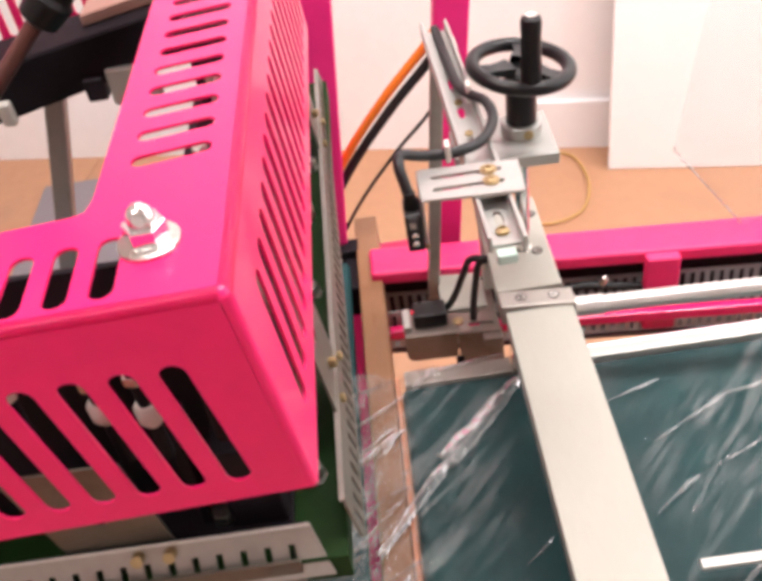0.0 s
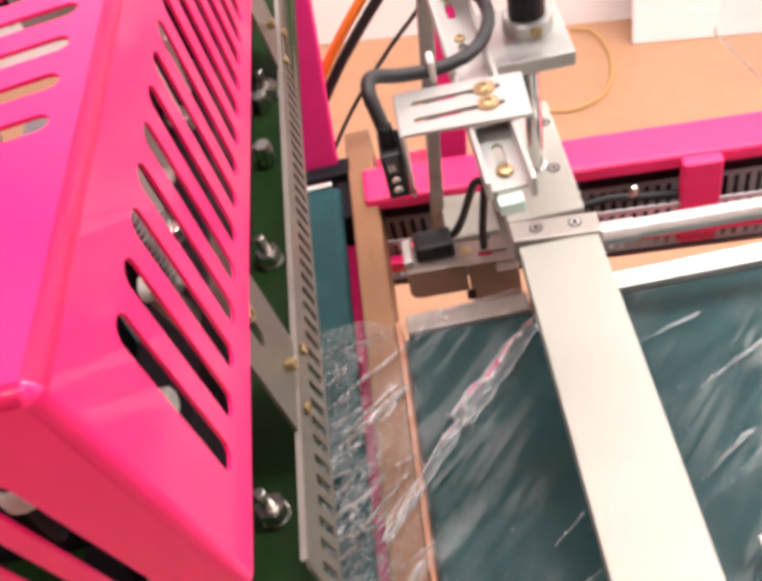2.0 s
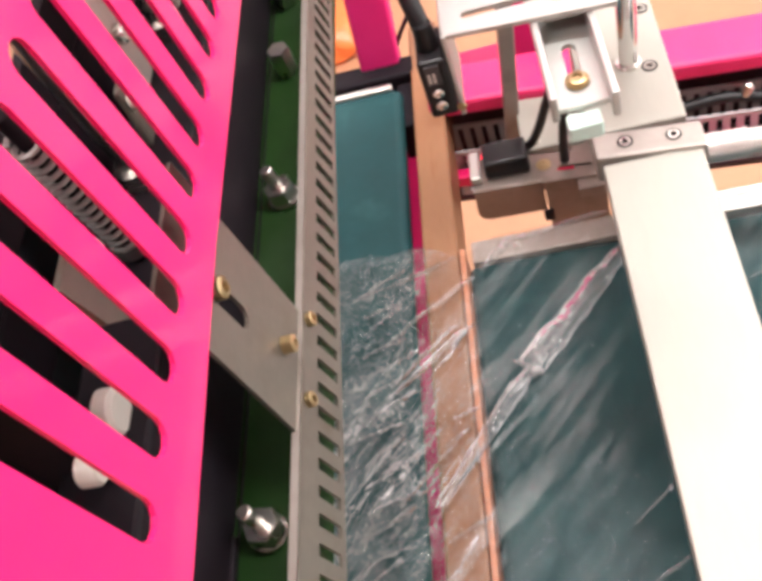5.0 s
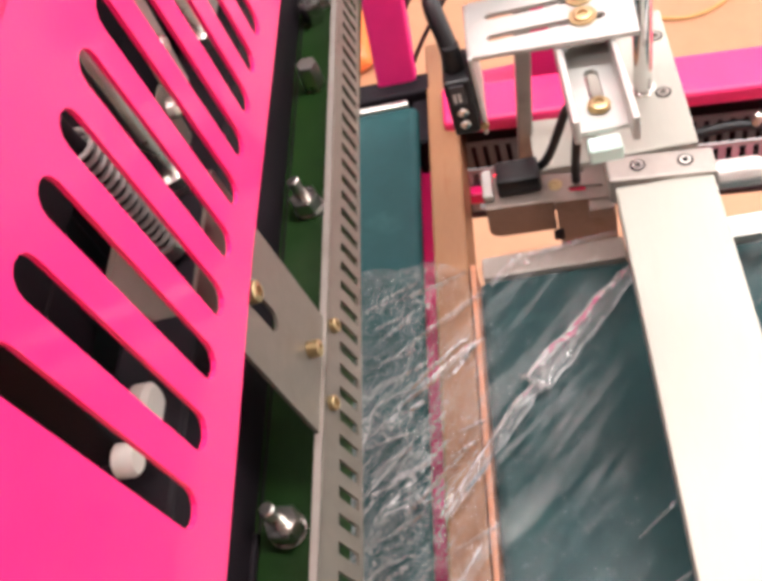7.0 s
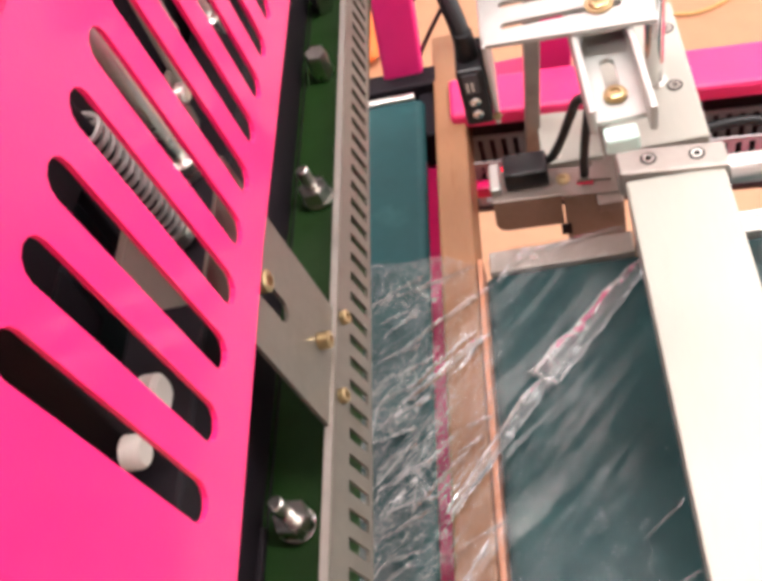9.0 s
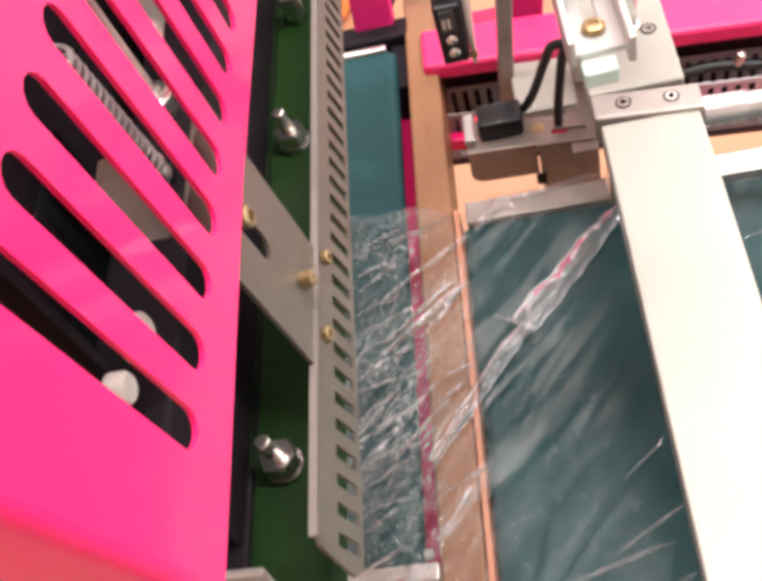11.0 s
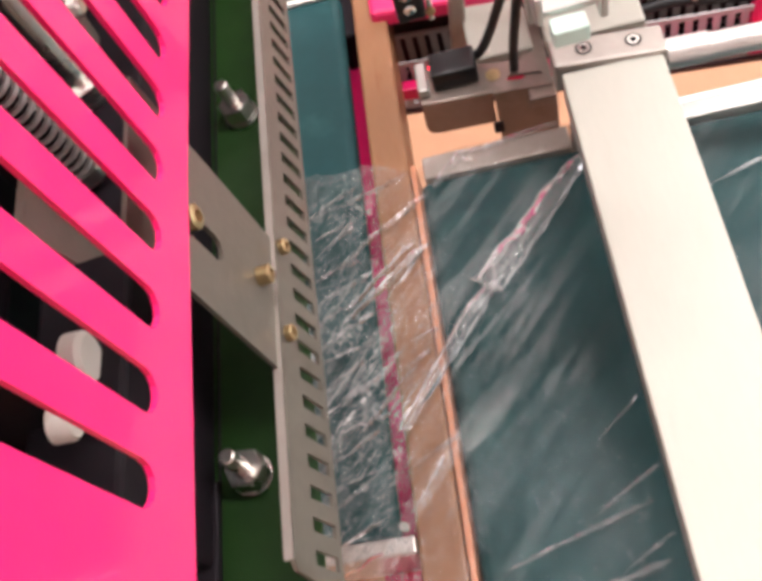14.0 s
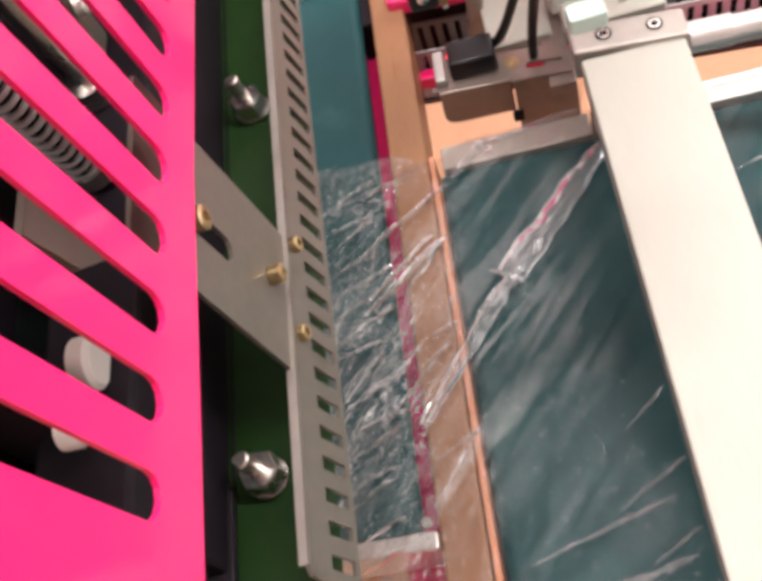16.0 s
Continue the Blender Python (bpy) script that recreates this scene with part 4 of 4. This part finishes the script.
for y, z, r in ((0.3395, 1.0350, 0.0080), (0.3825, 1.0615, 0.006), (0.318, 1.0405, 0.0055)):
    part("roller", lathe((-0.0500, y, z), (1, 0, 0), [(0, r), (0.005, r), (0.0065, r * 0.8), (0.0065, 0)], 24), WHITE_PLASTIC, arm, "white plastic roller", smooth=True)
for x, y in ((-0.079, 0.2835), (-0.099, 0.2835), (-0.138, 0.2835)):
    b2 = thing("stud_bolt", "plated stud with nuts behind the front panel", "bolt", group="studs behind the front panel")
    part("stud", rod((x, y, 1.046), (x, y, 1.112), 0.0035, 12), BLACK_METAL, b2, smooth=True)
    part("nut", hex_nut((x, y, 1.099), (0, 0, 1), 0.010, 0.006), ZINC, b2)
    if x > -0.12:
        part("spacer", lathe((x, y, 1.070 if x > -0.09 else 1.076), (0, 0, 1), [(0, 0.004), (0.004, 0.0065), (0.012, 0.0065), (0.014, 0.005)], 20), WHITE_PLASTIC, b2, "white plastic spacer", smooth=True)

# ---- behind, on the far side of the jaw ----
beam = thing("hinge_beam", "black painted hinge beam with a grey tab", "beam")
bm = box(-0.62, -0.10, 0.68, 0.74, 0.0, 0.045, 0.003)
for v in bm.verts:
    low, high = 1.040 + 0.22 * (v.co.x + 0.227), 1.085 + 0.17 * (v.co.x + 0.230)
    v.co.z = low + (high - low) * v.co.z / 0.045
part("beam", bm, BLACK_METAL, beam)
bm = box(-0.183, -0.10, 0.700, 0.745, 0.0, 0.010, 0.0015)
for v in bm.verts:
    v.co.z += 1.0855 + 0.17 * (v.co.x + 0.230)
part("cap_board", bm, BROWN_BOARD, beam, "dusty brown board on the beam")
part("tab", box(-0.172, -0.130, 0.676, 0.6795, 1.033, 1.066, 0.003), SATIN, beam, "grey steel tab")
part("foot", box(-0.192, -0.175, 0.674, 0.69, 1.040, 1.060, 0.002), BLACK_METAL, beam)
part("strap", box(-0.268, -0.256, 0.672, 0.682, 1.03, 1.052, 0.003), WHITE_PLASTIC, beam, "white cable tie")
part("support_leg", upright(-0.700, -0.655, 0.69, 0.735, 0.58, 1.0, 0.003), PINK, beam)
gp = thing("grey_post", "slim grey steel post under the hinge beam", "post")
bm = box(-0.0088, 0.0088, 0.70, 0.718, 0.0, 1.05, 0.002)
for v in bm.verts:
    v.co.x += -0.231 + 0.30 * (v.co.z - 1.033)
part("post", bm, GREY, gp)
roller = thing("roller_shaft", "red-brown roller shaft ending in a black hub", "roller")
part("shaft", rod((-0.31, 0.65, 1.021), (-0.195, 0.655, 1.127), 0.0065, 22), BROWN_ROD, roller, smooth=True)
part("hub", lathe((-0.201, 0.655, 1.121), (0.75, 0.1, 0.66), [(0, 0.009), (0.004, 0.0155), (0.024, 0.0175), (0.028, 0.014), (0.05, 0.014)], 28), BLACK, roller, smooth=True)
panel = thing("slotted_panel", "pink slotted panel with white wall behind it", "panel")
ps = [stadium(-0.3215 + 0.0155 * k, 0.012, -0.3215 + 0.0155 * k, 0.080, 0.0085) for k in range(14)]
part("panel", sheet([(-0.34, 0.0), (-0.10, 0.0), (-0.10, 0.09), (-0.34, 0.09)], ps, lambda u, v: (u, 0.752, 1.070 + 0.16 * (u + 0.213) + v), (0, 0.0016, 0)), PINK, panel)
part("end_post", upright(-0.395, -0.344, 0.745, 0.78, 1.02, 1.6), PINK_LIT, beam, "pink painted post on the beam")

for dz, r, mat, label in ((0.0, 0.0052, ORANGE, "orange hose slung between two posts"), (-0.021, 0.0055, RUBBER, "black cable slung between two posts"), (-0.066, 0.0022, RUBBER, "thin black cable slung between two posts")):
    h = thing("hose" if mat is ORANGE else "cable", label, "hose" if mat is ORANGE else "cable", group="lines between the posts")
    lift = 0.0 if dz > -0.05 else -0.012
    pts = [(0.118, 0.90, 0.955 + dz), (0.10, 0.898, 0.932 + dz + lift), (0.055, 0.896, 0.886 + dz + lift), (0.002, 0.894, 0.822 + dz + lift), (-0.035, 0.893, 0.76 + dz + lift), (-0.05, 0.89, 0.70 + dz)]
    part("line", tube(smooth_path(pts), r, 12), mat, h, smooth=True)
tagged(part("floor_mat", box(-0.98, -0.45, 1.72, 2.25, 0.0005, 0.014, 0.004), material("grey_flat_patch", (0.24, 0.21, 0.23), 0.6, vary=0.12, scale=12, bump=0.1)), "thin flat dark grey patch on the floor", "floor mat")
bm = bmesh.new()
bmesh.ops.create_icosphere(bm, subdivisions=4, radius=1.0)
for v in bm.verts:
    d = v.co.copy()
    k = 1 + 0.16 * noise.noise(d * 2.1) + 0.10 * abs(noise.noise(d * 5.3 + Vector((3, 1, 2))))
    v.co = Vector((-0.33 + 0.115 * d.x * k, 1.90 + 0.15 * d.y * k, max(0.0005, 0.03 + 0.06 * d.z * k)))
tagged(part("plastic_bag", bm, material("thin_orange_plastic", (0.85, 0.2, 0.05), 0.35, vary=0.15, scale=30, bump=0.2, bump_scale=120), smooth=True), "crumpled orange plastic bag lying on the floor", "bag")
cord = thing("cord", "thin yellow cord lying in a loop on the floor", "cord")
part("line", tube(smooth_path([(0.34, 1.75, 0.006), (0.42, 1.73, 0.006), (0.50, 1.77, 0.006), (0.54, 1.88, 0.006), (0.53, 2.0, 0.006), (0.48, 2.04, 0.006)]), 0.0038, 8), YELLOW, cord, smooth=True)

# ---- packing film ----


def film(name, label, x0, x1, y0, y1, nx, ny, height, mat):
    own = bmesh.new()
    grid = [[own.verts.new(height(x0 + (x1 - x0) * i / nx, y0 + (y1 - y0) * j / ny, i / nx, j / ny)) for j in range(ny + 1)] for i in range(nx + 1)]
    for i in range(nx):
        for j in range(ny):
            own.faces.new((grid[i][j], grid[i + 1][j], grid[i + 1][j + 1], grid[i][j + 1]))
    ob = part(name, own, mat, None, smooth=False)
    ob.data.polygons.foreach_set("use_smooth", [True] * len(ob.data.polygons))
    return tagged(ob, label, "plastic film" if label else "")


def crease(u, v):
    """A ridge-like noise from 0 to 1."""
    return 1.0 - min(1.0, abs(noise.noise(Vector((u, v, 3.7)))) * 2.4)


DIR = Vector((0.128, 0.155)).normalized()


def film_main(x, y, i, j):
    far = 0.642 + 0.006 * noise.noise(Vector((x * 30, 1, 5))) - 0.016 * math.exp(-((x - 0.02) / 0.02) ** 2)
    y = 0.22 + (far - 0.22) * j
    dx, dy = x - 0.165, y - 0.665
    th, r = math.atan2(-dy, -dx), math.hypot(dx, dy)
    u, v = x * DIR.x + y * DIR.y, -x * DIR.y + y * DIR.x
    left = min(1.0, max(0.0, (0.05 - x) / 0.06))
    near_strip = math.exp(-((x + 0.035) / 0.022) ** 2)
    bend = 0.01 * noise.noise(Vector((u * 14, v * 14, 8)))
    # long pulls that fan out from under the bar, then smaller ones across the loose part
    z = 0.7035 + 0.003 * crease(th * 9 + bend * 20, r * 2.5) ** 4 * (0.3 + left) + 0.0022 * crease(th * 24 + bend * 60, r * 5) ** 3 * (0.15 + left)
    z += 0.0030 * crease(u * 5, (v + bend) * 34) ** 4 * (0.2 + left) + 0.0024 * left * crease(u * 12 + 9, (v + bend) * 70) ** 2
    z += 0.0022 * near_strip * crease(y * 75 + bend * 40, x * 16) ** 2 + 0.0003 * noise.noise(Vector((x * 120, y * 70, 1)))
    z += 0.004 * math.exp(-((y - 0.63) / 0.010) ** 2) * (0.4 + crease(x * 60, 2.0))
    return (x, y, z)


wrap = thing("packing_film", "crumpled clear packing film lying over both belts", "plastic film")
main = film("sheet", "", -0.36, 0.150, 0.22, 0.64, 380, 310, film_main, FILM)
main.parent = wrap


# paler film for the glints drawn along edges
FILM_GLINT = film_material("clear_film_edge_glint", 0.22, 0.5, 2.0, 0.6)


def ribbon(a, b, w0, w1, z, seed, n=60, edges=False, parent=None):
    """A doubled-over strip of film that stands up from the sheet. edges: draws pale glint lines along its creased
    edges.
    """
    own = bmesh.new()
    a, b = Vector(a), Vector(b)
    d = (b - a).normalized()
    s = Vector((-d.y, d.x))
    rows, rims = [], ([], [])
    for k in range(n + 1):
        t = k / n
        taper = min(1.0, (0.8 if edges else 0.25) + 5 * t, 0.25 + 5 * (1 - t))
        w = (w0 + (w1 - w0) * t) * taper * (1 + 0.3 * noise.noise(Vector((t * 7, seed, 0))))
        c = a + (b - a) * t + s * 0.0016 * noise.noise(Vector((t * 3.5, seed, 3)))
        row = []
        for q in range(9):
            e = q / 8 - 0.5
            p = c + s * e * w
            h = 0.7062 + z * taper * (1 - abs(2 * e) ** 3) + 0.0011 * crease(t * 6 + e * 4, e * 6 + seed) ** 2
            row.append(own.verts.new((p.x, p.y, h)))
        rows.append(row)
        for rim, q in zip(rims, (0, 8)):
            rim.append(row[q].co.copy() + Vector((0, 0, 0.0004)))
    for p, q in zip(rows, rows[1:]):
        for k in range(8):
            own.faces.new((p[k], p[k + 1], q[k + 1], q[k]))
    ob = part("fold", own, FILM_FOLD, parent or wrap, "raised double fold of the film")
    ob.data.polygons.foreach_set("use_smooth", [True] * len(ob.data.polygons))
    if edges:
        # thin pale tubes drawn as highlights on both edges
        for rim in rims:
            part("fold_glint", tube(rim, 0.0003, 5), FILM_GLINT, ob, "pale line drawn as the fold's edge glint", smooth=True)


# the long fold that crosses from the sealing bar to the guide bar, in two lengths
ribbon((-0.012, 0.425), (0.061, 0.520), 0.006, 0.014, 0.005, 1.0, edges=True)
ribbon((0.060, 0.519), (0.147, 0.613), 0.022, 0.013, 0.003, 2.0, edges=True)
# small pleats where the two lengths meet
ribbon((0.048, 0.527), (0.070, 0.512), 0.003, 0.006, 0.003, 11.0)
ribbon((0.062, 0.508), (0.069, 0.545), 0.003, 0.005, 0.003, 12.0)
# pulls across the outfeed belt and the sealing bar
ribbon((-0.052, 0.551), (0.030, 0.607), 0.002, 0.005, 0.003, 3.0)
ribbon((-0.048, 0.507), (0.021, 0.562), 0.002, 0.007, 0.004, 4.0)
ribbon((-0.040, 0.521), (0.014, 0.567), 0.002, 0.003, 0.003, 13.0)
ribbon((-0.062, 0.602), (0.016, 0.626), 0.002, 0.003, 0.003, 8.0)
ribbon((-0.038, 0.430), (0.004, 0.470), 0.003, 0.002, 0.003, 14.0)
ribbon((-0.050, 0.455), (-0.018, 0.468), 0.002, 0.002, 0.003, 15.0)
ribbon((0.002, 0.488), (0.022, 0.494), 0.002, 0.004, 0.002, 16.0)
for k in range(16):
    y = 0.34 + 0.0175 * k + 0.006 * noise.noise(Vector((k * 3.1, 5, 1)))
    x = -0.060 + 0.018 * noise.noise(Vector((k * 1.7, 2, 8)))
    span = 0.028 + 0.022 * abs(noise.noise(Vector((k * 2.3, 9, 4))))
    ribbon((x, y), (x + span, y + span * (0.45 + 0.5 * noise.noise(Vector((k * 0.9, 7, 7))))), 0.0015, 0.003, 0.003, 20.0 + k, n=24)
for k, (x, y, dx, dy) in enumerate(((-0.010, 0.372, 0.024, 0.034), (-0.014, 0.398, 0.040, 0.020), (-0.006, 0.468, 0.022, 0.012), (-0.012, 0.522, 0.036, 0.042))):
    ribbon((x, y), (x + dx, y + dy), 0.001, 0.0035, 0.002, 40.0 + k, n=24)
# fainter ones on the infeed belt
ribbon((0.040, 0.330), (0.131, 0.357), 0.003, 0.004, 0.003, 5.0)
ribbon((0.060, 0.306), (0.133, 0.322), 0.004, 0.005, 0.003, 6.0)
for k, (x, y, dx, dy) in enumerate(((0.088, 0.292, 0.052, 0.016), (0.072, 0.300, 0.040, 0.017), (0.104, 0.318, 0.034, 0.020), (0.094, 0.352, 0.046, 0.026), (0.108, 0.398, 0.030, 0.024))):
    ribbon((x, y), (x + dx, y + dy), 0.001, 0.0034, 0.0015, 60.0 + k, n=24)
ribbon((0.034, 0.609), (0.060, 0.637), 0.006, 0.010, 0.002, 18.0)
ribbon((0.058, 0.632), (0.134, 0.644), 0.005, 0.006, 0.0015, 7.0)


def film_right(x, y, i, j):
    th, r = math.atan2(y - 0.9, x + 0.1), math.hypot(x + 0.1, y - 0.9)
    u, v = x * 0.86 + y * 0.5, -x * 0.5 + y * 0.86
    z = 0.703 + 0.003 * crease(u * 4, v * 30) ** 4 + 0.003 * crease(u * 3 + 4, v * 14) ** 3 + 0.0003 * noise.noise(Vector((x * 110, y * 90, 4)))
    return (x, y, z)


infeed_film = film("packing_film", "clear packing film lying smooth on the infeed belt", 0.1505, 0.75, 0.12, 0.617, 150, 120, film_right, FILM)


for k, (x, y, dx, dy) in enumerate(((0.215, 0.560, 0.060, 0.020), (0.245, 0.505, 0.075, 0.040), (0.225, 0.430, 0.050, 0.035), (0.290, 0.470, 0.080, 0.036), (0.310, 0.545, 0.060, 0.014), (0.235, 0.330, 0.070, 0.050), (0.340, 0.405, 0.070, 0.040), (0.400, 0.500, 0.090, 0.030))):
    ribbon((x, y), (x + dx, y + dy), 0.001, 0.0045, 0.0012, 80.0 + k, n=30, parent=infeed_film)


def film_front(x, y, i, j):
    """Hangs from the front strip of the jaw; j runs downwards."""
    z = 0.948 - 0.24 * j
    w = 0.010 * crease(x * 26, j * 2.2) ** 2 + 0.006 * noise.noise(Vector((x * 60, z * 40, 7)))
    return (x + 0.006 * noise.noise(Vector((x * 20, z * 30, 2))), 0.262 - 0.02 * j - w + 0.06 * j * j, z)


film("packing_film", "bunched clear film hanging from the front strip", -0.36, 0.0, 0, 1, 110, 60, film_front, FILM_HAZY)


def film_rise(x, y, i, j):
    """Rises from the infeed rail towards the film roll at the right; j runs upwards."""
    z = 0.672 + 0.75 * j
    x = 0.462 - 0.112 * min(1.0, (z - 0.672) / 0.146) + 0.12 * max(0.0, z - 0.818) + 0.65 * i
    return (x, 0.795 - 0.10 * (x - 0.4) + 0.004 * noise.noise(Vector((x * 14, z * 6, 3))), z)


rise = film("packing_film", "clear film rising from the infeed rail", 0, 1, 0, 1, 60, 60, film_rise, FILM_VEIL)
# pale tube drawn as the highlight on the hanging film's edge
part("film_glint", tube([Vector(film_rise(0, 0, 0, k / 150)) for k in range(31)], 0.0009, 6), FILM_GLINT, rise, "pale line drawn as the film's edge glint", smooth=True)

# ---- floor tiles, last ----
floor_ob = bpy.data.objects["floor"]
tile = None
for i in range(9):
    for j in range(8):
        m = Matrix.Translation((-3.19 + 0.6425 * i, -4.59 + 0.574 * j, 0.0))
        if tile is None:
            tile = part("tile", box(0, 0.6395, 0, 0.571, -0.0039, 0.0, 0.001, 1), FLOOR, floor_ob, m=m)
        else:
            ob = new("tile", tile.data)
            ob.matrix_world = m
            ob.parent = floor_ob
